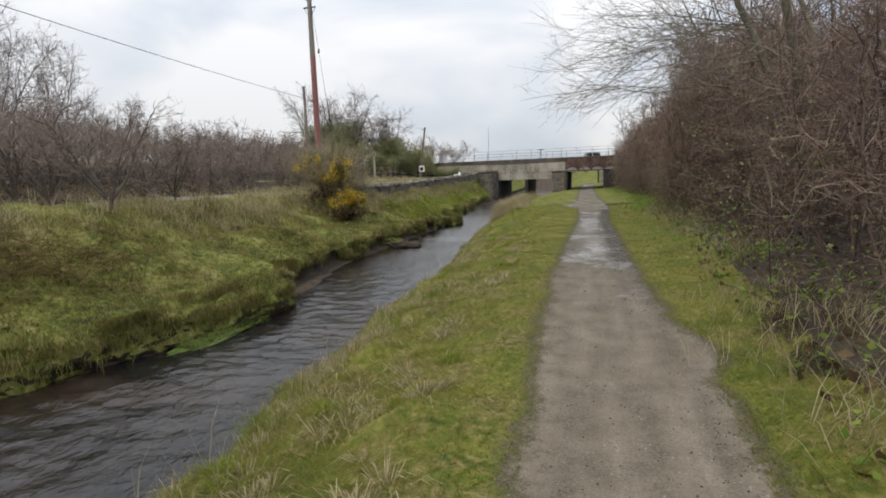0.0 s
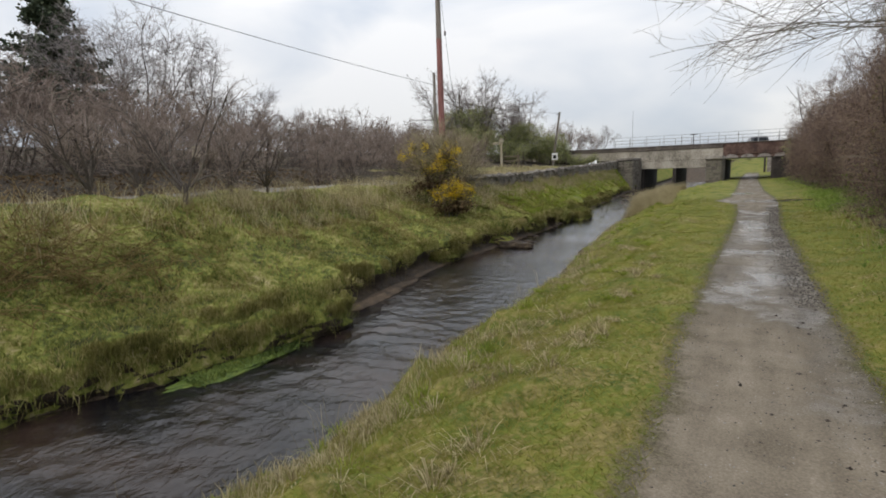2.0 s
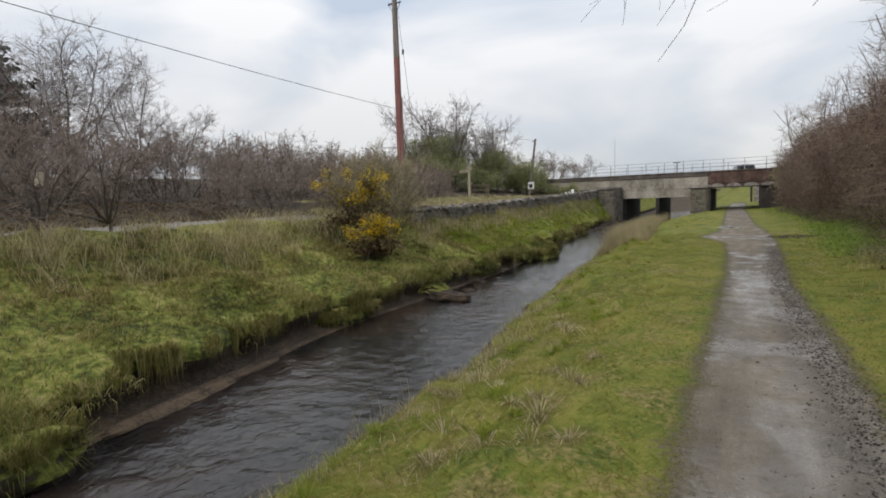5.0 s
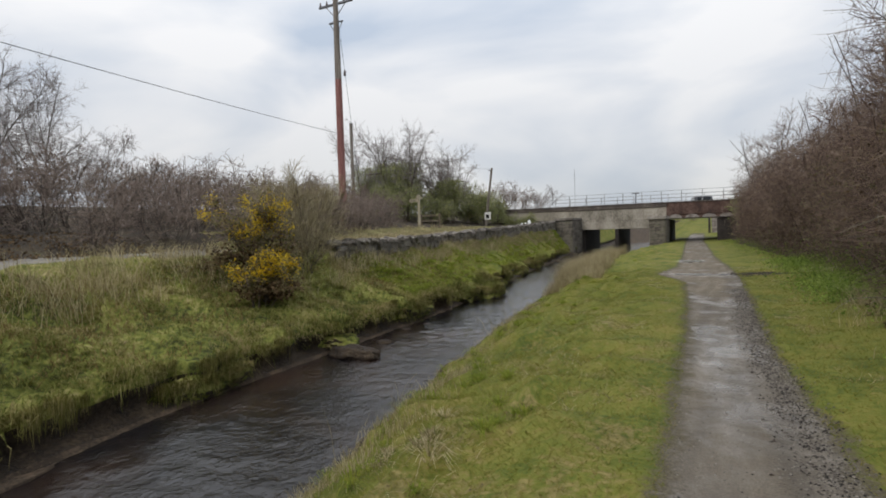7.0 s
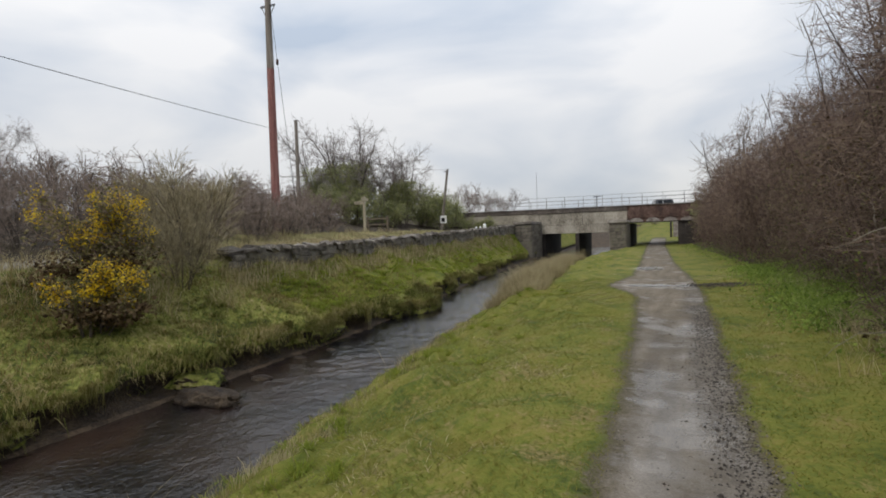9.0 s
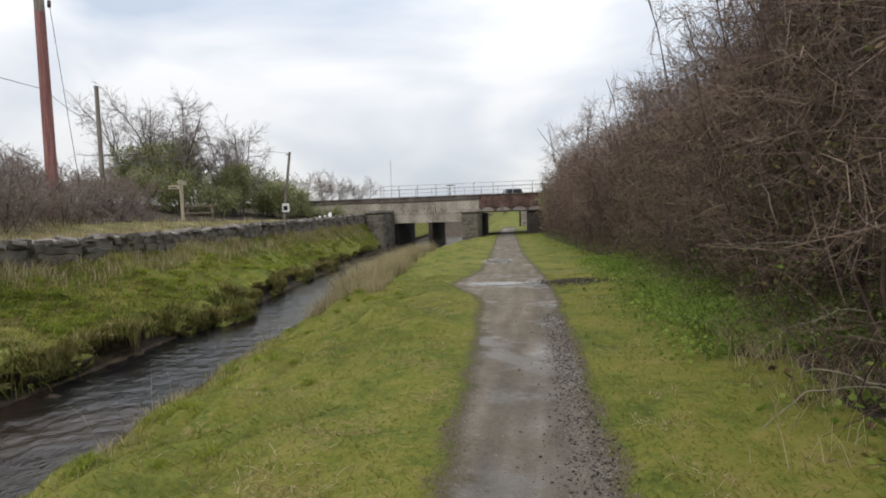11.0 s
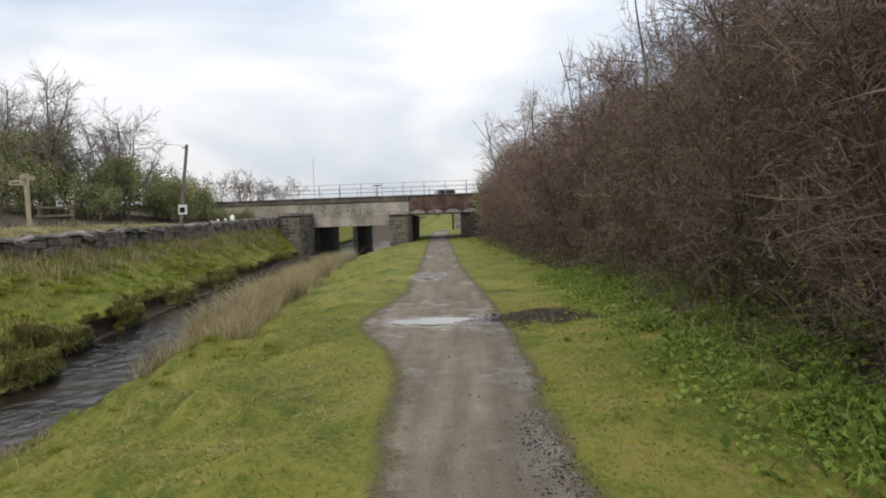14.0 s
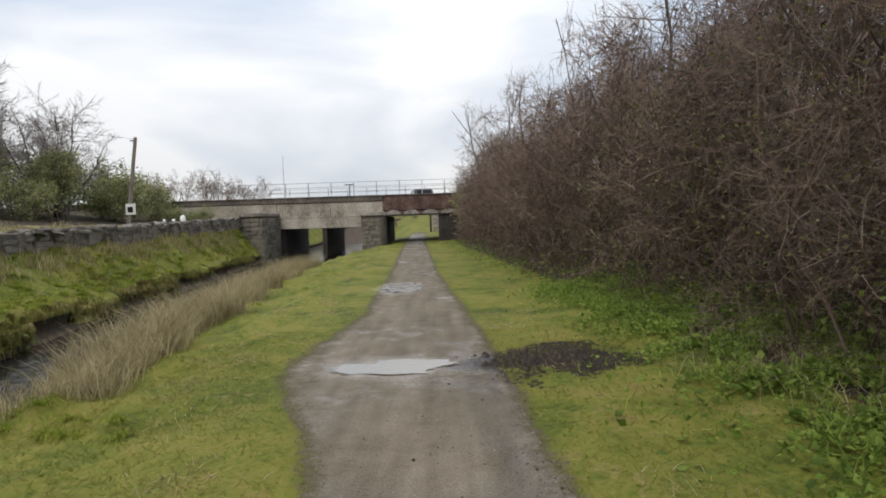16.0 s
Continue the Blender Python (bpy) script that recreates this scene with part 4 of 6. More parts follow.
def build_wall():
    w = thing("stone_wall", pose(0, 0, 0), "old dry stone retaining wall with loose rough coping along the grassy bank", "wall")
    rng = np.random.default_rng(8)
    ys = np.arange(24.5, 62.41, 0.5)
    top = curve(ys, (24.5, 1.2), (33, 1.26), (41.5, 1.46), (48, 1.58), (62.4, 1.95))
    sec = []
    for y, z in zip(ys, top):
        x = float(wall_line(y))
        sec.append([(x, y, -0.3), (x, y, z - 0.1), (x - 0.45, y, z - 0.1), (x - 0.45, y, 0.2)])
    v = np.array(sec).reshape(-1, 3)
    q = [(i * 4 + k, i * 4 + k + 1, i * 4 + k + 5, i * 4 + k + 4) for i in range(len(ys) - 1) for k in range(3)]
    part("core", mesh_of("core", v, q, [MORTAR]), w)
    y = 24.5
    while y < 62.3:
        l = rng.uniform(0.35, 0.75)
        x = float(wall_line(y + l / 2))
        z1 = float(np.interp(y + l / 2, ys, top))
        turn = math.degrees(math.atan2(float(wall_line(y + l) - wall_line(y)), l))
        z = z1 - 0.75
        while z < z1 - 0.12:
            h = rng.uniform(0.12, 0.28)
            part("stone", PIER_STONES[rng.integers(6)], w, at=pose(x + rng.uniform(-0.04, 0.04), y + l / 2 + rng.uniform(-0.12, 0.12), z + h / 2, rng.uniform(-5, 5), rng.uniform(-7, 7), -turn + rng.uniform(-6, 6)) @ Matrix.Diagonal((0.18, l * rng.uniform(0.8, 1.15), h * 0.98, 1)))
            z += h
        for _ in range(2):
            part("coping_stone", STONES[rng.integers(6)], w, at=pose(x - 0.12 + rng.uniform(-0.12, 0.1), y + l * rng.uniform(0.2, 0.8), z1 - 0.03 + rng.uniform(0, 0.06), rng.uniform(-20, 20), rng.uniform(-20, 20), rng.uniform(0, 90))
                 @ Matrix.Diagonal((rng.uniform(0.3, 0.5), rng.uniform(0.3, 0.7), rng.uniform(0.07, 0.15), 1)))
        y += l


build_wall()


# ---- poles, wires, signs ----
def tapered(name, r0, r1, h, mat, sides=14, lean=(0, 0)):
    K = 6
    t = np.linspace(0, 1, K)
    P = np.stack([lean[0] * t, lean[1] * t, h * t], 1)[None]
    v, f = tubes(P, np.linspace(r0, r1, K)[None], sides)
    me = mesh_of(name, np.concatenate([v, [[lean[0], lean[1], h]]]), f, [mat], True)
    return me


def wire(name, a, b, sag, r, label):
    t = np.linspace(0, 1, 40)
    P = np.array(a) * (1 - t)[:, None] + np.array(b) * t[:, None]
    P[:, 2] -= 4 * sag * t * (1 - t)
    v, f = tubes(P[None], np.full((1, 40), r), 5)
    return tagged(new(name, mesh_of(name, v, f, [CABLE], True)), label, "cable")


def build_power_pole():
    z0 = float(ground_z(-21.35, 37.4)[0])
    p = thing("utility_pole", pose(-21.35, 37.4, z0), "tall reddish-brown wooden electricity pole with a steel crossarm", "utility pole")
    h = 15.75 - z0
    part("lower_shaft", tapered("lower_shaft", 0.24, 0.2, 9.0, POLEWOOD), p, "red-brown creosoted timber")
    part("upper_shaft", tapered("upper_shaft", 0.198, 0.15, h - 9.0, POLEGREY), p, "grey weathered timber", at=pose(0, 0, 9.0))
    part("pole_cap", box("pole_cap", (-0.16, -0.16, h), (0.16, 0.16, h + 0.06), STEEL, 0.03), p)
    part("crossarm", box("crossarm", (-1.25, -0.06, h - 0.35), (1.25, 0.06, h - 0.22), STEEL, 0.015), p)
    for s in (-1, 1):
        v, f = tubes(np.array([[[s * 0.75, 0, h - 0.32], [s * 0.12, 0, h - 1.0]]], float), np.full((1, 2), 0.025), 6)
        part("brace", mesh_of("brace", v, f, [STEEL]), p)
        for x in (1.15, 0.65):
            bm = bmesh.new()
            bmesh.ops.create_cone(bm, cap_ends=True, segments=12, radius1=0.07, radius2=0.03, depth=0.24, matrix=pose(s * x, 0, h - 0.1))
            part("insulator", from_bm("insulator", bm, CERAMIC, True), p)
        part("bracket_arm", box("bracket_arm", (s * 0.14, -0.04, h - 1.42), (s * 0.5, 0.04, h - 1.34), STEEL, 0.01), p)
        v, f = tubes(np.array([[[s * 0.46, 0, h - 1.4], [s * 0.14, 0, h - 1.95]]], float), np.full((1, 2), 0.02), 6)
        part("bracket_stay", mesh_of("bracket_stay", v, f, [STEEL]), p)
    wire("stay_wire", (-21.15, 37.35, 14.4), (-19.7, 37.3, 1.7), 0.05, 0.012, "thin steel stay wire running from the pole to the ground")
    bm = bmesh.new()
    bmesh.ops.create_cone(bm, cap_ends=True, segments=12, radius1=0.07, radius2=0.07, depth=0.3, matrix=pose(-20.79, 37.33, 11.2, 0, 6, 0))
    bmesh.ops.bevel(bm, geom=bm.edges[:], offset=0.02, segments=2, affect="EDGES")
    tagged(new("stay_insulator", from_bm("stay_insulator", bm, CERAMIC, True)), "dark egg insulator on the pole's stay wire", "insulator")


build_power_pole()
wire("overhead_cable", (-21.4, 37.4, 7.64), (-17.14, 3.46, 7.5), 0.2, 0.013, "thin black overhead cable strung from the tall pole")
wire("overhead_cable", (-17.14, 3.46, 7.5), (-13.2, -28.0, 7.7), 0.2, 0.013, "thin black overhead cable strung from the tall pole")
wire("overhead_cable", (-21.4, 37.4, 7.64), (-29.8, 50.0, 8.6), 0.2, 0.012, "thin black overhead cable strung between poles")
wire("overhead_cable", (-29.8, 50.0, 8.9), (-20.1, 59.0, 7.2), 0.35, 0.01, "thin black overhead cable strung between poles")

far_pole = thing("utility_pole", pose(-29.8, 50, 2.2), "slim grey-green wooden pole among the trees", "utility pole")
part("shaft", tapered("shaft", 0.17, 0.13, 9.0, POLEGREY), far_pole)
part("pole_cap", box("pole_cap", (-0.14, -0.14, 9.0), (0.14, 0.14, 9.05), STEEL, 0.02), far_pole)
dz = float(ground_z(-20.75, 59)[0])
lean_pole = thing("utility_pole", pose(-20.9, 59, dz), "leaning grey wooden pole with a small square notice", "utility pole")
part("shaft", tapered("shaft", 0.13, 0.1, 7.3 - dz, POLEGREY, lean=(0.8, 0)), lean_pole)
part("top_bracket", box("top_bracket", (0.45, -0.05, 7.05 - dz), (0.85, 0.05, 7.13 - dz), STEEL, 0.01), lean_pole)
notice = part("notice", box("notice", (-0.02, -0.18, 2.38 - dz), (0.62, -0.13, 3.08 - dz), WHITE, 0.01), lean_pole, "white square notice with a black symbol")
part("symbol", box("symbol", (0.12, -0.19, 2.52 - dz), (0.46, -0.182, 2.88 - dz), BLACK, 0.003), notice)


def build_fingerpost():
    z = float(ground_z(-19.85, 44.2)[0])
    f = thing("fingerpost", pose(-19.85, 44.2, z), "pale timber footpath fingerpost with two short arms on the grass", "signpost")
    h = 4.0 - z
    part("post", box("post", (-0.075, -0.075, -0.1), (0.075, 0.075, h), SIGNWOOD, 0.015), f)
    part("finial", box("finial", (-0.11, -0.11, h), (0.11, 0.11, h + 0.07), SIGNWOOD, 0.03), f)
    a = part("arm", box("arm", (-0.72, -0.1, h - 0.42), (-0.07, -0.05, h - 0.22), SIGNWOOD, 0.012), f, "pale routed sign arm")
    part("lettering", box("lettering", (-0.62, -0.106, h - 0.345), (-0.2, -0.101, h - 0.3), BLACK, 0.001), a)
    part("arm", box("arm", (-0.05, -0.3, h - 0.2), (0.05, 0.45, h - 0.02), SIGNWOOD, 0.012), f, "pale routed sign arm")


build_fingerpost()


def build_rail_fence(x, y, turn, bays, label):
    z = float(ground_z(x, y)[0])
    f = thing("rail_fence", pose(x, y, z, 0, 0, turn), label, "fence", "timber rail fences")
    for k in range(bays + 1):
        part("post", box("post", (k * 1.5 - 0.06, -0.06, -0.1), (k * 1.5 + 0.06, 0.06, 0.95), RAILWOOD, 0.015, 0.01, k), f)
    for h in (0.42, 0.8):
        part("rail", box("rail", (-0.15, -0.1, h - 0.05), (bays * 1.5 + 0.15, -0.062, h + 0.05), RAILWOOD, 0.01, 0.012, int(h * 100)), f)


build_rail_fence(-20.5, 45.6, 5, 1, "short weathered timber rail fence by the fingerpost")
build_rail_fence(-20.4, 33.2, -15, 2, "low dark timber rail fence half hidden in scrub")

# a post on the bridge, a thin mast behind it, and a nest box in the scrub
signal = thing("signal_post", pose(-9.0, 73.6, 2.715), "thin dark post with a short crosspiece standing on the bridge", "post")
part("shaft", tapered("shaft", 0.06, 0.05, 2.2, STEEL), signal)
part("crosspiece", box("crosspiece", (-0.4, -0.03, 2.1), (0.4, 0.03, 2.2), STEEL, 0.01), signal)
mast = thing("thin_mast", pose(-19.6, 90, float(ground_z(-19.6, 90)[0])), "slender pale mast far behind the bridge", "mast")
part("shaft", tapered("shaft", 0.05, 0.025, 7.8, GALV, 6), mast)
nz = float(ground_z(-17.0, 14.5)[0])
nest = thing("nest_box", pose(-17.0, 14.5, nz), "small pale wooden nest box on a stake among the bushes", "nest box")
part("stake", box("stake", (-0.03, -0.03, -0.1), (0.03, 0.03, 2.5 - nz), RAILWOOD, 0.006), nest)
part("box", box("box", (-0.13, -0.17, 2.28 - nz), (0.13, -0.032, 2.66 - nz), SIGNWOOD, 0.01), nest, "bleached timber box")
part("roof", box("roof", (-0.17, -0.22, 2.665 - nz), (0.17, 0.0, 2.7 - nz), PALEPAINT, 0.006), nest, "pale sloping lid")

for k, (x, y) in enumerate(((-15.2, 53.2), (-15.3, 52.0), (-14.9, 50.9))):
    bm = bmesh.new()
    bmesh.ops.create_icosphere(bm, subdivisions=2, radius=0.17 if k == 0 else 0.1)
    for v in bm.verts:
        v.co = Vector((v.co.x * 0.8, v.co.y, v.co.z * (1.5 if k == 0 else 0.8))) * (1 + 0.25 * noise.noise(v.co * 9 + Vector((k, 0, 0))))
    ob = tagged(new("litter_bag", from_bm("litter_bag", bm, WHITE, True)), "crumpled white plastic litter lying on the stone wall", "litter", "litter on the wall")
    ob.location = (float(wall_line(y)) - 0.15, y, float(curve(y, (48, 1.58), (62.4, 1.95))) + 0.16)


# ---- stones and slumped turf in the stream ----
def rock(name, cx, cy, z, sx, sy, sz, mat, seed, label, category):
    bm = bmesh.new()
    bmesh.ops.create_icosphere(bm, subdivisions=4, radius=1.0)
    for v in bm.verts:
        n_ = noise.noise(v.co * 1.6 + Vector((seed, 0, 0))) * 0.35 + noise.noise(v.co * 4.5 + Vector((seed, 5, 0))) * 0.16
        q = v.co * (1 + n_)
        v.co = Vector((q.x * sx, q.y * sy, max(q.z, -0.8) * sz))
    me = from_bm(name, bm, mat, True)
    if mat is BANKTURF:
        me.materials.append(SOIL)
        for p in me.polygons:
            p.material_index = 1 if p.normal.z < 0.1 else 0
    ob = new(name, me)
    ob.location = (cx, cy, z)
    return tagged(ob, label, category)


rock("slab_rock", -7.75, 19.75, -1.06, 0.62, 0.3, 0.16, SOIL, 1.0, "dark wet flat slab lying at the stream's edge", "rock")
rock("slab_rock", -8.55, 20.3, -1.0, 0.5, 0.5, 0.22, BANKTURF, 2.0, "grassy slumped slab at the foot of the bank", "rock")
MOUNDS = ((-6.85, 9.3, 0.42, 0.95, 0.42), (-6.98, 8.4, 0.42, 0.9, 0.4), (-7.15, 7.6, 0.45, 1.0, 0.42), (-7.38, 6.8, 0.45, 0.9, 0.4), (-7.6, 6.0, 0.45, 0.9, 0.42), (-7.78, 5.1, 0.42, 0.8, 0.4), (-7.95, 4.3, 0.4, 0.8, 0.4), (-8.7, 30.0, 0.45, 0.8, 0.35), (-9.2, 28.6, 0.5, 0.8, 0.4), (-9.0, 24.2, 0.4, 1.2, 0.38),
          (-8.5, 16.6, 0.3, 0.9, 0.26), (-10.25, 35.2, 0.45, 0.9, 0.4), (-10.9, 39.4, 0.5, 1.0, 0.42), (-9.75, 32.4, 0.45, 0.7, 0.36), (-11.4, 44.0, 0.4, 1.2, 0.4))
for k, (x, y, sx, sy, sz) in enumerate(MOUNDS):
    rock("turf_mound", x, y, -0.98, sx, sy, sz, BANKTURF, 10.0 + k, "slumped mound of turf at the foot of the eroded bank", "turf mound")
rock("weed_bank", -6.55, 7.6, -1.12, 0.26, 1.1, 0.06, WEED, 21.0, "bright green water weed along the stream's edge", "water weed")
rock("clay_ledge", -7.42, 12.0, -1.14, 0.2, 1.7, 0.09, BED, 23.0, "brown clay ledge at the waterline under the bank", "clay ledge").rotation_euler = (0, 0, radians(11))
rock("weir_stone", -9.5, 45.5, -1.12, 0.9, 0.35, 0.12, SOIL, 25.0, "wet stones breaking the stream's surface", "rock")
rock("weir_stone", -10.9, 52.5, -1.12, 0.9, 0.4, 0.12, SOIL, 26.0, "wet stones breaking the stream's surface", "rock")


gr = np.random.default_rng(27)
for k in range(26):
    y = float(gr.uniform(42, 62)) if k > 2 else float(gr.uniform(20, 24))
    f = float(gr.uniform(0.05, 0.85)) if k > 2 else float(gr.uniform(0.04, 0.2))
    x = float(water_left(y)) * (1 - f) + float(water_right(y)) * f
    w = float(gr.uniform(0.14, 0.4))
    rock("stream_stone", x, y, -1.13, w, w * float(gr.uniform(0.5, 0.9)), w * 0.3, SOIL, 60.0 + k, "dark wet stone breaking the surface of the stream", "rock")


# ---- shrubs and trees ----
def shrub_kind(name, label, category, group, wood_mat, twig_mat, leaf=None, **k):
    wood, twigs, P2, P3 = woody(**k)
    t = thing(name, pose(0, 0, 0), label, category, group)
    part("trunk", mesh_of("trunk", *wood, [wood_mat], True), t)
    part("crown", mesh_of("crown", *twigs, [twig_mat]), t)
    if leaf:
        mat, count, size, low, high, word = leaf
        rng = np.random.default_rng(k["seed"] + 99)
        C = P2.reshape(-1, 3)
        C = C[(C[:, 2] > low * k["height"]) & (C[:, 2] < high * k["height"]) & (np.hypot(C[:, 0], C[:, 1]) < (2.1 if word == "ivy" else 9))]
        C = C[rng.integers(0, len(C), count)] + rng.normal(size=(count, 3)) * size * 1.6
        part(word, mesh_of(word, *leaves(rng, C, size), [mat]), t)
    return t


def plant(kinds, spots, rng, sink=0.0):
    """Sets copies of the kinds on the ground; the first use of a kind is the kind itself."""
    used = set()
    for x, y, s in spots:
        i = int(rng.integers(len(kinds)))
        free = [k for k in range(len(kinds)) if k not in used]
        if free:
            i = free[0]
        z = float(ground_z(x, y)[0]) - sink
        m = pose(x, y, z, 0, 0, float(rng.uniform(0, 360)))
        ob = kinds[i]
        if i not in used:
            used.add(i)
            ob.matrix_basis = m @ Matrix.Scale(s, 4)
        else:
            c = copy_thing(ob, m)
            c.scale = (s, s, s)


rng = np.random.default_rng(21)
HEDGE = "dense bare thorn shrub with tangled brown twigs beside the path"
hedge = [shrub_kind("hedge_shrub", HEDGE, "shrub", "roadside thicket", CANE, TWIG, (DEADLEAF, 600, 0.05, 0.0, 0.5, "foliage"), seed=100 + k, k3=2, stems=12, height=4.4, spread=0.45, n1=13, n2=7, n3=4, rmax=1.85,
                    r=0.015, lift=0.02, base=0.7, fork=1.2, first=0.04, twig=0.0054, wiggle=0.28, lens=(0.4, 0.45, 0.55), limb=0.28) for k in range(3)]
fine = [shrub_kind("hedge_shrub", HEDGE, "shrub", "roadside thicket", CANE, TWIG, (DEADLEAF, 700, 0.045, 0.02, 0.7, "foliage"), seed=110 + k, k3=2, stems=14, height=4.4, spread=0.45, n1=13, n2=8, n3=5, rmax=1.85,
                   r=0.014, lift=0.02, base=0.7, fork=1.1, first=0.04, twig=0.0027, wiggle=0.32, lens=(0.4, 0.45, 0.5), limb=0.28) for k in range(3)]
tall = [shrub_kind("hedge_tree", "tall slender bare tree rising from the thicket", "tree", "trees in the thicket", BARK, REDTWIG, None, seed=140 + k, k3=2, stems=7, height=8.4, spread=0.42, n1=10, n2=7, n3=5, rmax=3.0,
                   r=0.05, lift=0.03, base=0.6, fork=1.1, first=0.15, twig=0.0052, wiggle=0.24, lens=(0.36, 0.42, 0.5)) for k in range(3)]
front = [(float(hedge_foot(y)) + float(curve(y, (12, 1.2), (16, 0.95))) + rng.uniform(-0.2, 0.3), y + rng.uniform(-0.3, 0.3), rng.uniform(0.9, 1.1) * float(curve(y, (9, 0.66), (14, 0.85), (18, 1.16), (23, 1.16), (24, 1.0)))) for y in np.arange(3.2, 64.5, 2.0)]
front += [(float(hedge_foot(y)) + 1.9 + rng.uniform(-0.2, 0.3), y, rng.uniform(0.9, 1.2)) for y in np.arange(15.5, 46, 2.4)]
front += [(float(hedge_foot(y)) + 2.7 + rng.uniform(-0.2, 0.3), y + rng.uniform(-0.3, 0.3), rng.uniform(1.1, 1.35) * float(curve(y, (17, 0.8), (21, 1.1), (27, 1.08), (30, 0.9), (33, 0.9), (36, 1.05)))) for y in np.concatenate([np.arange(16.5, 40, 2.1), np.arange(40, 64, 4.0)])]
front += [(float(hedge_foot(y)) + 2.9 + rng.uniform(-0.2, 0.3), y, rng.uniform(0.7, 0.8)) for y in np.arange(8.0, 15.5, 2.4)]
front += [(float(hedge_foot(y)) + 2.3 + rng.uniform(-0.2, 0.3), y, rng.uniform(1.2, 1.4)) for y in np.arange(20.6, 30, 1.6)]
near_row = [q for q in front[:46] if 17 < q[1] < 33]
plant(fine, near_row, rng)
plant(hedge, [q for q in front if q not in near_row], rng)
behind = [(float(hedge_foot(y)) + float(curve(y, (30, 2.9), (46, 2.0))) + rng.uniform(-0.4, 0.4), y, rng.uniform(0.8, 1.05) * float(curve(y, (17, 0.6), (20, 0.9), (22, 1.05), (26, 1.1), (33, 1.0), (38, 0.9), (60, 1.0)))) for y in np.concatenate([np.arange(17, 40, 2.3), np.arange(40, 65, 3.2)])]
behind += [(float(hedge_foot(y)) + 5.2 + rng.uniform(-0.6, 0.6), y, rng.uniform(0.85, 1.05) * float(curve(y, (20, 0.6), (26, 0.9), (60, 0.75)))) for y in np.arange(16, 64, 4.0)]
plant(tall, behind, rng)


# the tree that leans over the path
def build_leaning_tree():
    g = np.random.default_rng(77)
    t = thing("leaning_tree", pose(3.3, 10.4, float(ground_z(3.3, 10.4)[0])), "lichened bare tree whose long drooping branches lean over the path", "tree")
    S = np.array([[0, 0, -0.1], [0.1, 0.2, -0.1], [-0.1, -0.2, -0.1]])
    P0 = grow(g, S, np.array([[-0.35, 0.05, 1], [0.2, 0.3, 1], [-0.1, -0.35, 1.0]]), np.array([4.6, 5.5, 5.0]), 8, 0.07, 0.0)
    s, d, q = spawn(g, P0, 7, 0.3, 0.8, 0.8)
    d = unit(0.5 * d + np.array([-1.0, -0.12, 0.02]))
    P1 = grow(g, s, d, g.uniform(2.0, 3.7, len(s)), 8, 0.19, -0.005)
    P1 = P1[(P1[:, :, 1] + 10.4).max(1) < 12.2]
    P1 = P1[~((P1[:, :, 0] < -1.9) & (P1[:, :, 2] < 2.3)).any(1)]
    # drooping limbs that reach out over the path
    m = 13
    S = np.stack([g.uniform(-1.9, -0.6, m), g.uniform(-1.5, 0.1, m), np.linspace(2.1, 3.2, m)], 1)
    low = grow(g, S, np.stack([np.full(m, -1.0), g.uniform(-0.12, 0.12, m), g.uniform(0.0, 0.12, m)], 1), g.uniform(2.2, 3.1, m), 8, 0.15, -0.008)
    low = low[(low[:, :, 2] > 1.9).all(1)]
    P1 = np.concatenate([P1, low])
    s, d, q = spawn(g, P1, 9, 0.15, 1.0, 0.8)
    s2, d2, q2 = spawn(g, low, 10, 0.2, 1.0, 0.75)
    s, d = np.concatenate([s, s2]), np.concatenate([d, unit(d2 + np.array([-0.6, 0, -0.1]))])
    P2 = grow(g, s, d, g.uniform(0.5, 1.4, len(s)), 5, 0.2, 0.0)
    P2 = P2[~((P2[:, :, 0] < -1.9) & (P2[:, :, 2] < 1.85)).any(1) & (P2[:, :, 0] > -4.75).all(1) & ((P2[:, :, 1] + 10.4).max(1) < 12.4)]
    s, d, q = spawn(g, P2, 5, 0.15, 1.0, 0.7)
    P3 = grow(g, s, d, g.uniform(0.2, 0.6, len(s)), 3, 0.18, 0.02)
    # pale limbs that arch down over the thicket's face
    m = 30
    S = np.stack([g.uniform(-0.9, 0.5, m), g.uniform(-3.6, 0.6, m), g.uniform(1.7, 3.3, m)], 1)
    arch = grow(g, S, np.stack([g.normal(-0.8, 0.35, m), g.normal(-0.35, 0.6, m), g.uniform(0.0, 0.7, m)], 1), g.uniform(1.2, 2.4, m), 8, 0.17, -0.1)
    arch = arch[(arch[:, :, 0] > -1.75).all(1)]
    s, d, q = spawn(g, arch, 9, 0.15, 1.0, 0.9)
    A2 = grow(g, s, d, g.uniform(0.25, 0.8, len(s)), 4, 0.2, -0.03)
    part("branchwork", mesh_of("branchwork", *merged([tubes(arch, radii(len(arch), 8, 0.012, 0.004, g), 5), tubes(A2, radii(len(A2), 4, 0.004, 0.002, g), 3)]), [PALETWIG], True), t, "pale arching limbs")
    part("trunk", mesh_of("trunk", *tubes(P0, radii(3, 8, 0.11, 0.04), 8), [PALEBARK], True), t)
    part("branchwork", mesh_of("branchwork", *tubes(P1, radii(len(P1), 8, 0.009, 0.0025, g), 5), [PALEBARK], True), t)
    part("crown", mesh_of("crown", *merged([tubes(P2, radii(len(P2), 5, 0.0032, 0.0016, g), 4), tubes(P3, radii(len(P3), 3, 0.0022, 0.0012, g), 3)]), [PALETWIG]), t)


build_leaning_tree()


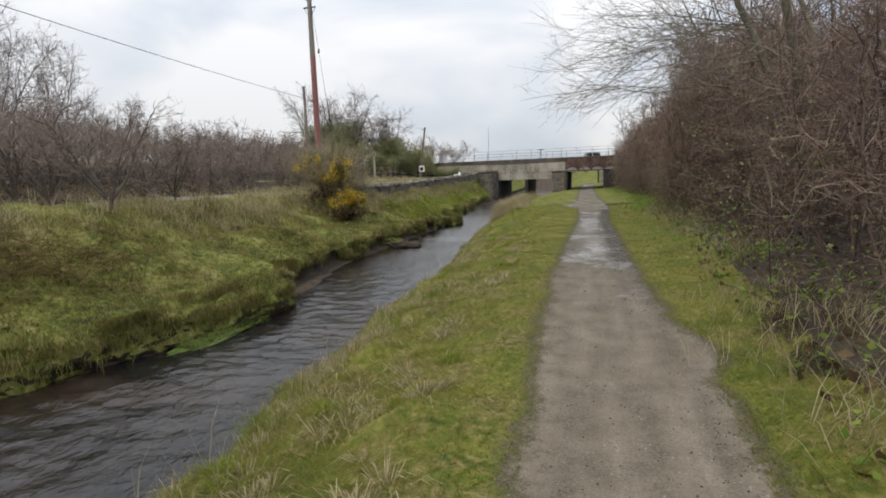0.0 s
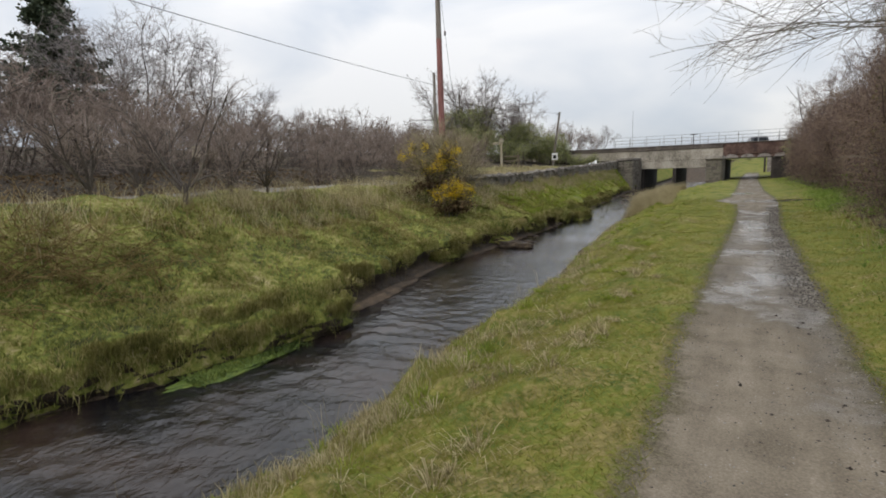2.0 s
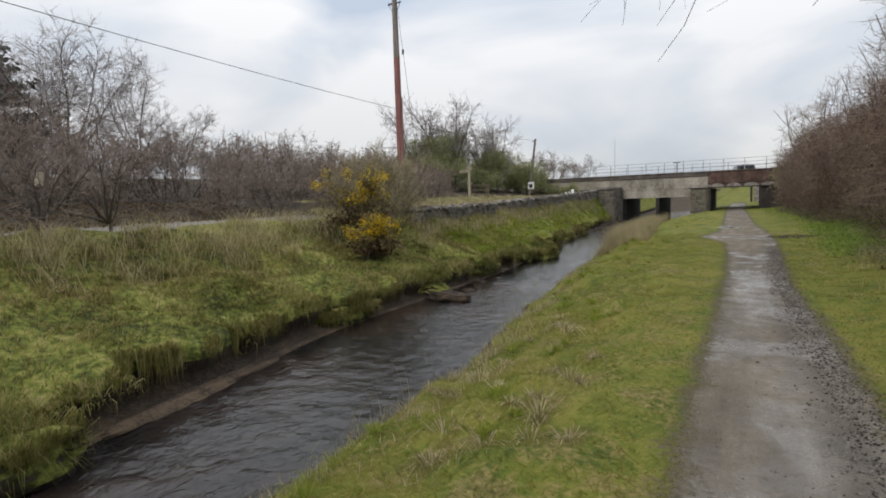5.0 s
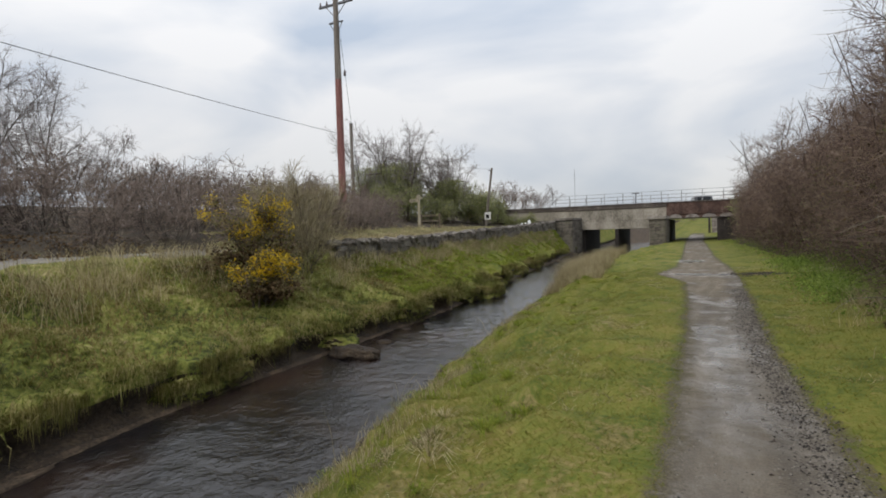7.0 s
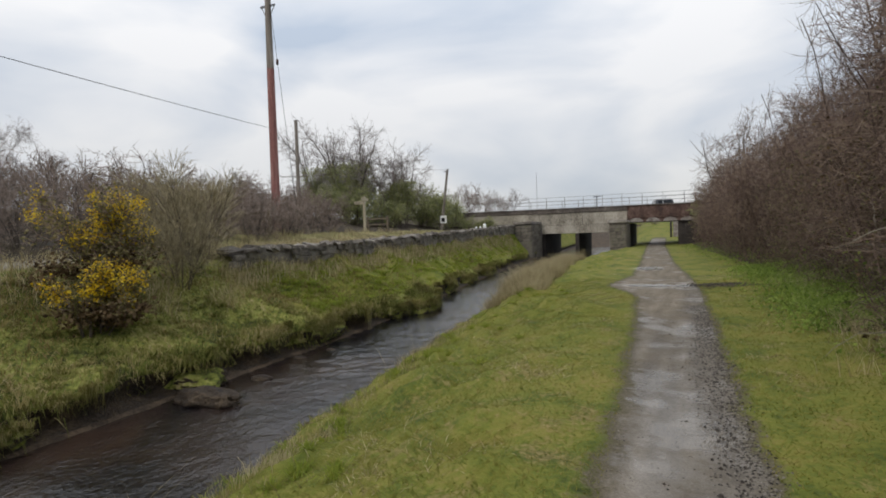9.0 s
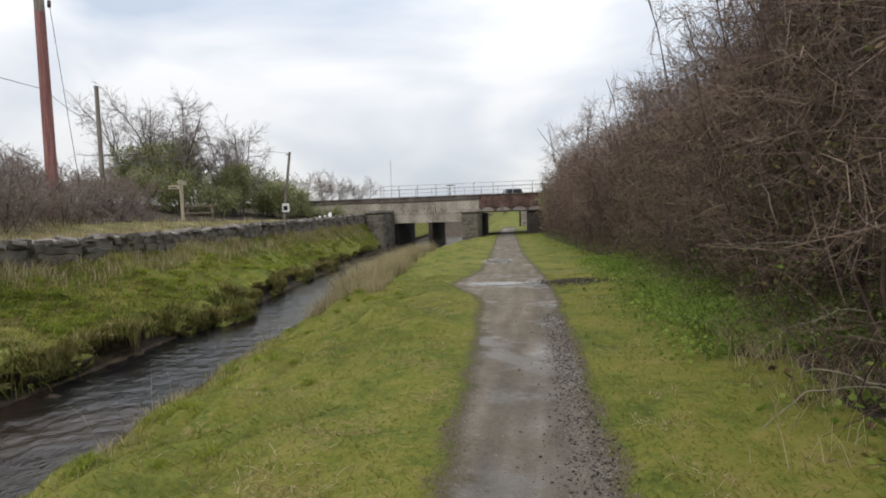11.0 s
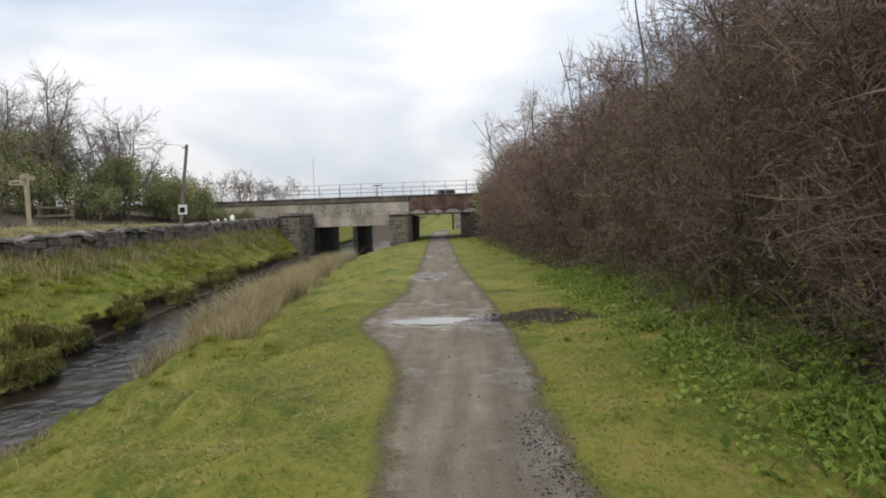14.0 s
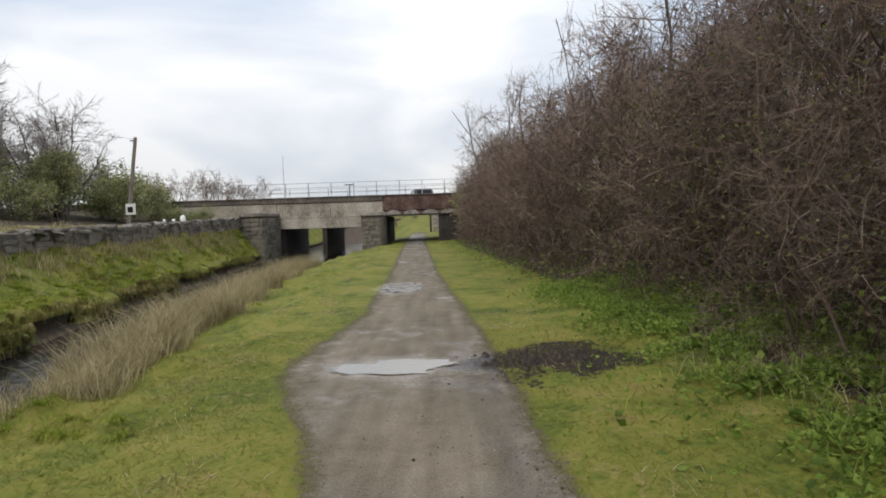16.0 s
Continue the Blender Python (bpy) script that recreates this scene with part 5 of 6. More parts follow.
# arching bramble canes along the thicket's foot
def build_brambles():
    g = np.random.default_rng(31)
    n = 1900
    y = np.concatenate([g.uniform(1.5, 62, 1000), g.uniform(14, 46, n - 1000)])
    x = hedge_foot(y) + g.uniform(-0.1, 1.6, n)
    S = on_ground(x, y)
    D = np.stack([g.normal(-0.45, 0.6, n), g.normal(0, 0.8, n), g.uniform(0.5, 1.4, n)], 1)
    P = grow(g, S, D, g.uniform(0.7, 2.0, n), 8, 0.2, -0.11)
    P = P[(P[:, :, 0] > hedge_foot(P[:, :, 1]) - 0.55).all(1)]
    n = len(P)
    v, f = tubes(P, radii(n, 8, 0.005, 0.0022, g), 3)
    stuff("bramble_canes", v, f, CANE, "tangle of arching brown bramble canes at the thicket's foot", "brambles")
    m = 46
    y = g.uniform(2.0, 40, m)
    S = on_ground(hedge_foot(y) + g.uniform(0.0, 0.7, m), y) + np.stack([np.zeros(m), np.zeros(m), g.uniform(0, 1.3, m)], 1)
    Q = grow(g, S, np.stack([g.normal(-0.25, 0.4, m), g.normal(0, 0.8, m), g.uniform(0.1, 1.0, m)], 1), g.uniform(0.5, 1.4, m), 9, 0.25, -0.05)
    stuff("pale_canes", *tubes(Q, radii(m, 9, 0.0065, 0.003, g), 4), PALETWIG, "pale bare canes standing out from the dark thicket", "brambles")
    C = P[:, 2:].reshape(-1, 3)
    C = C[C[:, 2] < 1.5]
    C = C[g.integers(0, len(C), 3200)] + g.normal(size=(3200, 3)) * 0.06
    stuff("bramble_leaves", *leaves(g, C, 0.055), LEAF, "sparse green and bronze bramble leaves on the canes", "brambles")


build_brambles()

# low herbs and ivy creeping from the thicket over the verge
g = np.random.default_rng(32)
y = np.concatenate([g.uniform(2.5, 62, 11000), g.uniform(22, 36, 42000)])
x = hedge_foot(y) + np.where(y > 18, curve(y, (18, 0.55), (24, 0.15)) + curve(y, (18, 0.28), (24, 0.56)) * g.normal(0, 1, len(y)), g.normal(0.2, 0.4, len(y)))
keep = (x > path_right(y) + 0.35) & (wob(y, x, 0.55, 6.6) + 0.8 * wob(y, x, 0.2, 2.6) + curve(y, (18, 0.0), (22, 0.28)) > g.uniform(-0.25, 0.25, len(y)))
C = on_ground(x[keep], y[keep]) + np.stack([np.zeros(keep.sum())] * 2 + [g.uniform(0.0, 0.14, keep.sum())], 1)
stuff("ground_herbs", *merged([leaves(g, C, g.uniform(0.03, 0.085, len(C)), 0.3, 2.2), blades(g, C[::3], 0.1, 0.007, 1.6)]), HERB, "low green herbs and ivy creeping over the verge under the thicket", "herbs")

# far bank scrub
scrub = [shrub_kind("scrub_bush", "rounded bare bush with fine reddish-brown twigs on the far bank", "bush", "scrub behind the track", BARK, REDTWIG, None, seed=200 + k, k3=2, stems=11, height=2.6, spread=0.85, n1=6, n2=5, n3=4,
                    r=0.022, lift=0.01, base=0.7, fork=1.1, first=0.06, twig=0.0065, wiggle=0.22, lens=(0.5, 0.45, 0.55)) for k in range(3)]
spots = [(-17.5, 26, 0.8), (-18.5, 33, 0.85), (-19.2, 36, 0.8), (-20.0, 39.5, 0.8), (-16.5, 19.5, 0.75)]
for t in np.linspace(0, 1, 17):
    x, y = -17.6 - 5.5 * t, 5 + 34 * t
    spots += [(x + rng.uniform(-0.6, 0.6), y, rng.uniform(0.85, 1.1)), (x - 2.8 + rng.uniform(-0.8, 0.8), y + 1.0, rng.uniform(1.15, 1.4) + 0.2 * (t < 0.3))]
    if 0.15 < t < 0.5 and int(t * 16) % 2:
        spots.append((x - 6.5 + rng.uniform(-1, 1), y + 2, rng.uniform(0.95, 1.2) + 0.3 * (t < 0.4)))
spots += [(-21.6, 42.6, 0.85), (-22.6, 43.6, 0.95), (-23.8, 42.8, 1.0), (-25.2, 44.0, 1.1), (-26.5, 46.0, 1.2), (-43, 112, 2.3), (-39, 114, 2.5), (-35.5, 111, 2.0), (-48, 113, 2.2), (-31.5, 112, 1.5), (-52, 110, 2.6), (-17.8, 24.0, 0.8), (-18.4, 28.0, 0.95), (-19.0, 30.5, 0.9), (-9.5, 99, 0.7), (-6.6, 97, 0.6), (-4.4, 101, 0.7), (-0.6, 98, 0.65), (1.6, 97, 0.9), (-16.6, 22.0, 0.8), (-15.6, 24.2, 0.62), (-16.2, 26.2, 0.66), (-16.6, 28.6, 0.7), (-17.2, 31.2, 0.75), (-18.2, 34.4, 0.72), (-20.8, 37.6, 0.9), (-21.6, 35.0, 1.0), (-22.8, 39.5, 1.05), (-24.5, 37.0, 1.2)]
plant(scrub, spots, rng)

bare = [shrub_kind("bare_tree", "bare winter tree with a fine rounded spreading crown", "tree", "bare trees", BARK, FARTWIG, None, seed=240 + k, k3=2, stems=6, height=8.0, spread=0.95, n1=11, n2=9, n3=6, bole=1.2,
                   r=0.055, lift=0.02, base=0.25, fork=1.0, first=0.18, twig=0.0085, wiggle=0.17, lens=(0.42, 0.45, 0.5)) for k in range(3)]
plant(bare, [(-37.5, 25, 1.12), (-33.5, 27, 0.72), (-30.6, 27.8, 0.48), (-28.3, 28.5, 0.32), (-43, 23, 0.95), (-62, 68, 0.62), (-70, 62, 0.72), (-66, 75, 0.7), (-58, 78, 0.6), (-50, 64, 0.5), (-43, 66, 0.46),
             (-31, 116, 0.5), (-47, 112, 0.6), (-50, 30, 1.05), (-41, 15, 0.8), (-36, 13, 0.6)], rng)

ivied = [shrub_kind("ivy_tree", "bare tree with its trunk and lower limbs clothed in dark ivy", "tree", "ivy-clad trees", BARK, FARTWIG, (IVY, 12500, 0.14, 0.02, 0.6, "ivy"), seed=260 + k, k3=2, stems=6, height=8.4, spread=0.5, n1=12, n2=9, n3=5,
                    r=0.075, lift=0.02, base=0.8, fork=0.95, first=0.08, twig=0.01, wiggle=0.15, lens=(0.42, 0.42, 0.5)) for k in range(2)]
plant(ivied, [(-27.8, 55, 1.0), (-23.4, 56.5, 0.78), (-32.0, 56.5, 0.92), (-25.6, 59, 0.78), (-30.0, 59, 0.85)], rng)
green = [shrub_kind("evergreen_bush", "dense dark green bush at the end of the wall", "bush", "evergreen bushes", BARK, FARTWIG, (IVY, 4400, 0.115, 0.0, 1.2, "foliage"), seed=280 + k, stems=10, height=2.8, k3=2, spread=0.75, n1=7, n2=3, n3=1,
                    r=0.03, lift=0.02, base=0.6, fork=0.8, first=0.08, twig=0.008, wiggle=0.17) for k in range(2)]
plant(green, [(-23.0, 60.5, 1.1), (-23.4, 53.5, 1.0), (-25.8, 52.0, 1.1), (-28.4, 51.5, 1.15), (-19.2, 62.2, 0.6), (-17.9, 63.2, 0.6), (-22.5, 61.5, 1.2), (-25, 63.5, 1.35), (-30.5, 62, 1.5), (-22.0, 65.0, 1.1), (2.4, 64.3, 1.3), (2.8, 61.5, 1.5)], rng)


# conifer
def build_conifer():
    g = np.random.default_rng(51)
    x, y = -46.5, 23.6
    t = thing("conifer", pose(x, y, float(ground_z(x, y)[0])), "dark green conifer standing above the bare trees", "tree")
    part("trunk", tapered("trunk", 0.25, 0.05, 11.5, BARK), t)
    n = 150
    h = g.uniform(1.5, 11.4, n)
    a = g.uniform(0, 2 * np.pi, n)
    L = (12.6 - h) * 0.5 * g.uniform(0.7, 1.15, n)
    S = np.stack([np.zeros(n), np.zeros(n), h], 1)
    P = grow(g, S, np.stack([np.cos(a), np.sin(a), np.full(n, 0.25)], 1), L, 6, 0.06, -0.03)
    part("branchwork", mesh_of("branchwork", *tubes(P, radii(n, 6, 0.035, 0.01), 4), [BARK]), t)
    s, d, q = spawn(g, P, 150, 0.08, 1.0, 0.7)
    s = s + g.normal(size=s.shape) * 0.12
    part("foliage", mesh_of("foliage", *leaves(g, s, 0.3, 0.1), [NEEDLE]), t)


build_conifer()

# small thorn trees by the track
sap = [shrub_kind("thorn_sapling", "small bare spreading thorn tree at the edge of the track", "tree", "saplings by the track", BARK, REDTWIG, None, seed=300 + k, stems=7, height=2.1, spread=1.3, n1=7, n2=6, n3=3, bole=0.42,
                  r=0.034, lift=0.0, base=0.08, fork=0.8, first=0.2, twig=0.0045, wiggle=0.16, lens=(0.55, 0.45, 0.5)) for k in range(2)]
plant(sap, [(-12.0, 10.6, 1.05), (-13.0, 12.6, 0.8), (-13.4, 14.2, 0.75), (-13.0, 9.0, 0.9), (-14.6, 11.0, 1.0)], rng)


# gorse in flower
def build_gorse(x, y, h, seed, w):
    g = np.random.default_rng(seed)
    z = float(ground_z(x, y)[0])
    t = thing("gorse_bush", pose(x, y, z), "straggly gorse bush with bright yellow flowers on the bank", "bush", "gorse bushes")
    wood, twigs, P2, P3 = woody(seed, 8, h, w, 8, 6, 3, r=0.03, lift=0.03, base=0.25, fork=0.7, first=0.2, twig=0.006)
    part("trunk", mesh_of("trunk", *wood, [BARK], True), t)
    part("crown", mesh_of("crown", *twigs, [TWIG]), t)
    C = P3.reshape(-1, 3)
    hi = C[C[:, 2] > 0.3 * h]
    C1 = hi[g.integers(0, len(hi), 5200)] + g.normal(size=(5200, 3)) * 0.06
    part("foliage", mesh_of("foliage", *leaves(g, C1, 0.06, 0.1), [GORSE]), t, "green-brown spines")
    low = C[C[:, 2] < 0.38 * h]
    C0 = low[g.integers(0, len(low), 1500)] + g.normal(size=(1500, 3)) * [0.16, 0.16, 0.1]
    C0[:, 2] = np.maximum(C0[:, 2], 0.02)
    part("dead_growth", mesh_of("dead_growth", *leaves(g, C0, 0.09, 0.1), [DEADLEAF]), t, "brown dead inner growth")
    top = C[C[:, 2] > 0.58 * h]
    heads = top[g.integers(0, len(top), 46)]
    C2 = heads[g.integers(0, len(heads), 3400)] + g.normal(size=(3400, 3)) * 0.085
    part("blossom", mesh_of("blossom", *leaves(g, C2, 0.045, 0.5), [BLOOM]), t, "bright yellow flowers")


build_gorse(-11.1, 20.7, 2.1, 401, 0.3)
build_gorse(-10.3, 19.7, 1.15, 402, 0.5)
broom = [shrub_kind("broom_bush", "upright olive-brown bush of fine whippy stems beside the gorse", "bush", "bushes by the gorse", BARK, BROOM, None, seed=420 + k, k3=2, stems=16, height=2.5, spread=0.75, n1=9, n2=6, n3=3,
                    r=0.014, lift=0.03, base=0.5, fork=0.6, first=0.1, twig=0.005, wiggle=0.12, lens=(0.5, 0.45, 0.5)) for k in range(2)]
plant(broom, [(-12.2, 23.6, 0.95), (-11.5, 22.6, 0.7), (-13.2, 24.2, 0.9), (-14.6, 24.6, 0.8)], rng)


# ---- grass and reeds ----
def scatter(g, n, y0, y1, left, right, power=1.0):
    y = y0 + (y1 - y0) * g.uniform(0, 1, n) ** power
    f = g.uniform(0, 1, n)
    return left(y) * (1 - f) + right(y) * f, y


def tussocks(g, P, count, height, width, splay=1.0):
    """Clumps of bent blades that radiate from the points P; height and width per clump."""
    n = len(P)
    a = g.uniform(0, 2 * np.pi, (n, count))
    out = g.uniform(0.15, 1.0, (n, count)) * splay
    h = np.broadcast_to(height, (n,))[:, None] * g.uniform(0.6, 1.25, (n, count))
    o = np.stack([np.cos(a), np.sin(a), np.zeros_like(a)], -1)
    root = P[:, None] + o * (out * h * 0.45)[..., None]
    mid = root + o * (out * h * 0.5)[..., None] + np.array([0, 0, 1.0]) * (h * 0.75)[..., None]
    tip = mid + o * (out * h * 0.75)[..., None] + np.array([0, 0, 1.0]) * (h * (0.35 - 0.55 * out))[..., None] + g.normal(size=mid.shape) * (h * 0.12)[..., None]
    s = np.stack([-np.sin(a), np.cos(a), np.zeros_like(a)], -1) * np.broadcast_to(width, (n,))[:, None, None]
    v = np.stack([root - s, root + s, mid + s * 0.8, mid - s * 0.8, tip], 2).reshape(-1, 3)
    k = np.arange(n * count)[:, None] * 5
    return v, np.concatenate([k + [0, 1, 2], k + [0, 2, 3], k + [3, 2, 4]])


g = np.random.default_rng(61)
sets = []
x, y = scatter(g, 130000, 1.4, 32, lambda y: water_right(y) + 0.1, lambda y: path_left(y) + 0.02, 1.35)
patch = wob(y, x, 1.1, 2.2)
edge = np.clip((path_left(y) - x) / 1.6, 0, 1)
C = on_ground(x, y)
sets.append(spikes(g, C, (0.022 + 0.04 * edge) * (1 + 0.8 * np.clip(patch, 0, 1)) * curve(y, (8, 1.0), (20, 0.75)), 0.003 + 0.00004 * y, 1.5))
x, y = scatter(g, 50000, 1.4, 32, lambda y: path_right(y) - 0.02, hedge_foot, 1.3)
sets.append(spikes(g, on_ground(x, y), 0.03, 0.003 + 0.00006 * y, 1.3))
stuff("verge_grass", *merged(sets), BLADE, "short yellow-green grass on the verges beside the path", "grass")

sets = []
# mossy tussocks where the verge falls to the stream
x, y = scatter(g, 900, 1.6, 40, lambda y: water_right(y) + 0.15, lambda y: path_left(y) - 0.45, 1.35)
f = (x - water_right(y)) / (path_left(y) - water_right(y))
keep = wob(y, x, 0.9, 4.1) + 0.3 - 1.1 * f > g.uniform(-0.2, 0.2, len(x))
x, y = x[keep], y[keep]
stuff("verge_tussocks", *tussocks(g, on_ground(x, y), 60, g.uniform(0.04, 0.1, len(x)), 0.0035 + 0.00008 * y, 2.0), MOSS, "bright green tussocks of grass on the stream side of the verge", "grass")
x, y = scatter(g, 260, 1.6, 15, lambda y: water_right(y) + 0.1, lambda y: path_left(y) - 0.6, 1.3)
keep = wob(y, x, 1.3, 9.9) > -0.05
x, y = x[keep], y[keep]
stuff("straw_tussocks", *tussocks(g, on_ground(x, y), 44, g.uniform(0.04, 0.11, len(x)), 0.003 + 0.00008 * y, 2.4), STRAW, "bleached tussocks of dead grass on the verge", "grass")
# rough tussocks over the far bank
x, y = scatter(g, 2300, 2.5, 62, bank_top, lambda y: water_left(y) - 0.45, 1.5)
keep = wob(y, x, 0.8, 3.7) > g.uniform(-0.45, 0.2, len(x))
x, y = x[keep], y[keep]
for name, mat, q in (("bank_tussocks", BLADE2, y < 25), ("wall_bank_tussocks", MOSS, y >= 25)):
    stuff(name, *tussocks(g, on_ground(x[q], y[q]), 34, g.uniform(0.06, 0.14, q.sum()), 0.005 + 0.00018 * y[q], 2.0), mat, "rough green tussocks of grass over the far bank", "grass")
x, y = scatter(g, 38000, 2.5, 30, bank_top, lambda y: water_left(y) - 0.4, 1.5)
patch = wob(y, x, 1.6, 5.2)
sets.append(blades(g, on_ground(x, y), 0.075 * (1 + 0.9 * np.clip(patch, 0, 1)), 0.006 + 0.0002 * y, 1.5))
for mx, my, sx, sy, sz in MOUNDS:
    a, r = g.uniform(0, 2 * np.pi, 900), np.sqrt(g.uniform(0, 1, 900))
    P = np.stack([mx + sx * r * np.cos(a), my + sy * r * np.sin(a), -1.0 + sz * np.sqrt(1.02 - r * r)], 1)
    sets.append(blades(g, P, 0.1, 0.006, 1.3))
stuff("bank_grass", *merged(sets), BLADE2, "rough tussocky grass over the far bank", "grass")

cx, cy = scatter(g, 520, 25, 62, bank_top, lambda y: water_left(y) - 0.4, 1.3)
pick = g.integers(0, 520, 22000)
x, y = cx[pick] + g.normal(0, 0.16, 22000), cy[pick] + g.normal(0, 0.26, 22000)
keep = (x < water_left(y) - 0.3) & (g.uniform(0, 1, len(x)) < 0.75)
stuff("far_bank_grass", *blades(g, on_ground(x[keep], y[keep]), 0.07, 0.012, 2.8), MOSS, "yellow-green grass on the bank below the stone wall", "grass")

# long grass hanging over the eroded lip
lipcol = int(np.argmax(LM[0] == 2)) - 1


def drape(g, C, out, length, count, spread):
    """Locks of long grass: strands that leave the points C along out, bend over and hang down to a common tip."""
    n = len(C)
    root = C[:, None] + g.normal(size=(n, count, 3)) * np.array([0.05, spread, 0.025])
    L = length[:, None] * g.uniform(0.55, 1.2, (n, count))
    o = out[:, None] + g.normal(size=(n, count, 3)) * 0.22
    mid = root + o * (L * 0.42)[..., None] + np.array([0, 0, 0.05])
    end = (C + out * (length * 0.5)[:, None])[:, None] * [1, 1, 0] + [0, 0, 1] * root
    tip = mid * [0.55, 0.55, 1] + end * [0.45, 0.45, 0] - np.array([0, 0, 1.0]) * (L * 0.9)[..., None] + g.normal(size=root.shape) * 0.025
    s = unit(np.cross(o, [0, 0, 1.0])) * (0.003 + 0.00016 * np.abs(C[:, 1]))[:, None, None]
    v = np.stack([root - s, root + s, mid + s, mid - s, tip], 2).reshape(-1, 3)
    k = np.arange(n * count)[:, None] * 5
    return v, np.concatenate([k + [0, 1, 2], k + [0, 2, 3], k + [3, 2, 4]])


m = 950
y = 2.0 + 58 * g.uniform(0, 1, m) ** 1.5
j = np.clip(np.searchsorted(YS, y), 0, len(YS) - 1)
C = np.stack([LX[j, lipcol] + g.normal(-0.02, 0.05, m), y, LZ[j, lipcol] + g.uniform(-0.04, 0.03, m)], 1)
L = g.uniform(0.1, 0.27, m) * np.clip(0.9 + 1.5 * wob(y, y * 0, 0.7, 3.3), 0.35, 1.7)
out = np.stack([g.uniform(0.45, 1.0, m), g.normal(0, 0.3, m), g.uniform(0.0, 0.3, m)], 1)
gap = wob(y, y * 0, 0.45, 6.3) > -0.16
sets = [drape(g, C[gap], out[gap], L[gap] * 1.2, 40, 0.05)]
for mx, my, sx, sy, sz in MOUNDS:
    q = 34
    a = g.uniform(-1.9, 1.9, q)
    C = np.stack([mx + 0.85 * sx * np.cos(a), my + 0.9 * sy * np.sin(a), -1.0 + sz * g.uniform(0.45, 0.8, q)], 1)
    sets.append(drape(g, C, np.stack([np.cos(a), np.sin(a), np.full(q, 0.15)], 1) * 0.7, g.uniform(0.12, 0.26, q), 40, 0.06))
stuff("hanging_grass", *merged(sets), DRAPE, "long locks of grass hanging over the eroded bank", "grass")


def tufts(name, spots, count, height, spread, mat, label, seed, width=0.004, lean=0.7):
    g = np.random.default_rng(seed)
    C = np.repeat(np.array(spots), count, axis=0) + g.normal(size=(len(spots) * count, 2)) * spread
    P = on_ground(C[:, 0], C[:, 1])
    stuff(name, *blades(g, P, height, width, lean), mat, label, "grass")


# dry reeds on the near bank
nr = 190
cy = 29.6 + 19.5 * g.uniform(0, 1, nr)
cx = water_right(cy) + curve(cy, (28.5, 0.3), (33, 0.7), (49, 0.7)) + g.uniform(-0.45, 1.5, nr)
ch = g.uniform(0.3, 0.85, nr) * curve(cy, (29.6, 0.75), (33, 1.0))
pick = g.integers(0, nr, 26000)
x, y = cx[pick] + g.normal(0, 0.15, 26000), cy[pick] + g.normal(0, 0.18, 26000)
stuff("reed_bed", *blades(g, on_ground(x, y), ch[pick], 0.006, 0.9), STRAW, "stand of dry straw-coloured reeds on the bank", "reeds")
spots = [(float(water_right(yy)) + g.uniform(0.15, 0.9), yy) for yy in np.concatenate([g.uniform(2.2, 28, 62), g.uniform(2.2, 9, 22)])]
tufts("dry_tufts", spots, 80, 0.17, 0.2, STRAW, "dry straw tufts along the water's edge", 71)
spots = [(float(water_right(yy)) + g.uniform(0.1, 0.5), yy) for yy in (2.9, 3.3, 4.2, 6.4, 11.5, 12.2, 15.0, 15.8, 22, 27)]
tufts("tall_stalks", spots, 9, 0.62, 0.18, STRAW, "thin tall dead grass stalks by the water", 72, 0.0025, 0.8)
spots = [(g.uniform(-3.2, -1.3), g.uniform(2.6, 9)) for _ in range(16)] + [(float(path_left(yy)) - g.uniform(0.5, 2.6), yy) for yy in g.uniform(6, 30, 40)]
tufts("flattened_straw", spots, 60, 0.045, 0.2, STRAW, "flattened straw-coloured grass on the verge", 73, 0.004, 3.4)
spots = [(float(bank_top(yy)) + g.normal(0.3, 0.75), yy) for yy in np.concatenate([g.uniform(4, 26, 90), g.uniform(11, 22, 80)])]
tufts("dry_bank_grass", spots, 34, 0.44, 0.22, STRAW, "tall dry winter grass at the top of the bank", 74, 0.006, 1.0)
spots = [(float(wall_line(yy)) + g.uniform(0.15, 0.8), yy) for yy in g.uniform(24, 60, 260)] + [(g.uniform(-20, -14.5), g.uniform(30, 52)) for _ in range(150)] + [(float(wall_line(yy)) - g.uniform(0.3, 3.4), yy) for yy in g.uniform(24, 62, 420)]
tufts("dry_wall_grass", spots, 26, 0.34, 0.22, STRAW, "dry grass growing against the stone wall", 75, 0.009, 0.6)
spots = [(float(hedge_foot(yy)) + g.uniform(-0.45, 0.5), yy) for yy in np.concatenate([g.uniform(2.8, 30, 50), g.uniform(20.5, 23.5, 16)])]
tufts("dry_hedge_grass", spots, 50, 0.26, 0.2, STRAW, "bleached dead grass at the foot of the thicket", 76, 0.004, 1.2)

spots = [(float(path_left(yy)) - g.uniform(0.5, 2.2), yy) for yy in g.uniform(9, 36, 46)] + [(float(path_right(yy)) + g.uniform(0.3, 1.0), yy) for yy in g.uniform(5, 34, 26)]
tufts("brown_tufts", spots, 60, 0.035, 0.13, STRAW, "dead brown grass tufts scattered over the verge", 77, 0.004, 3.2)
spots = [(float(bank_top(yy)) + f * (float(water_left(yy)) - 0.6 - float(bank_top(yy))), yy) for yy, f in zip(g.uniform(3, 60, 170), g.uniform(0.05, 0.95, 170))]
spots += [(float(bank_top(yy)) + abs(g.normal(0, 1.4)), yy) for yy in g.uniform(9, 20, 90)]
tufts("bank_tufts", spots, 40, 0.13, 0.22, TAN, "dead brown tufts among the grass of the far bank", 78, 0.008, 1.2)


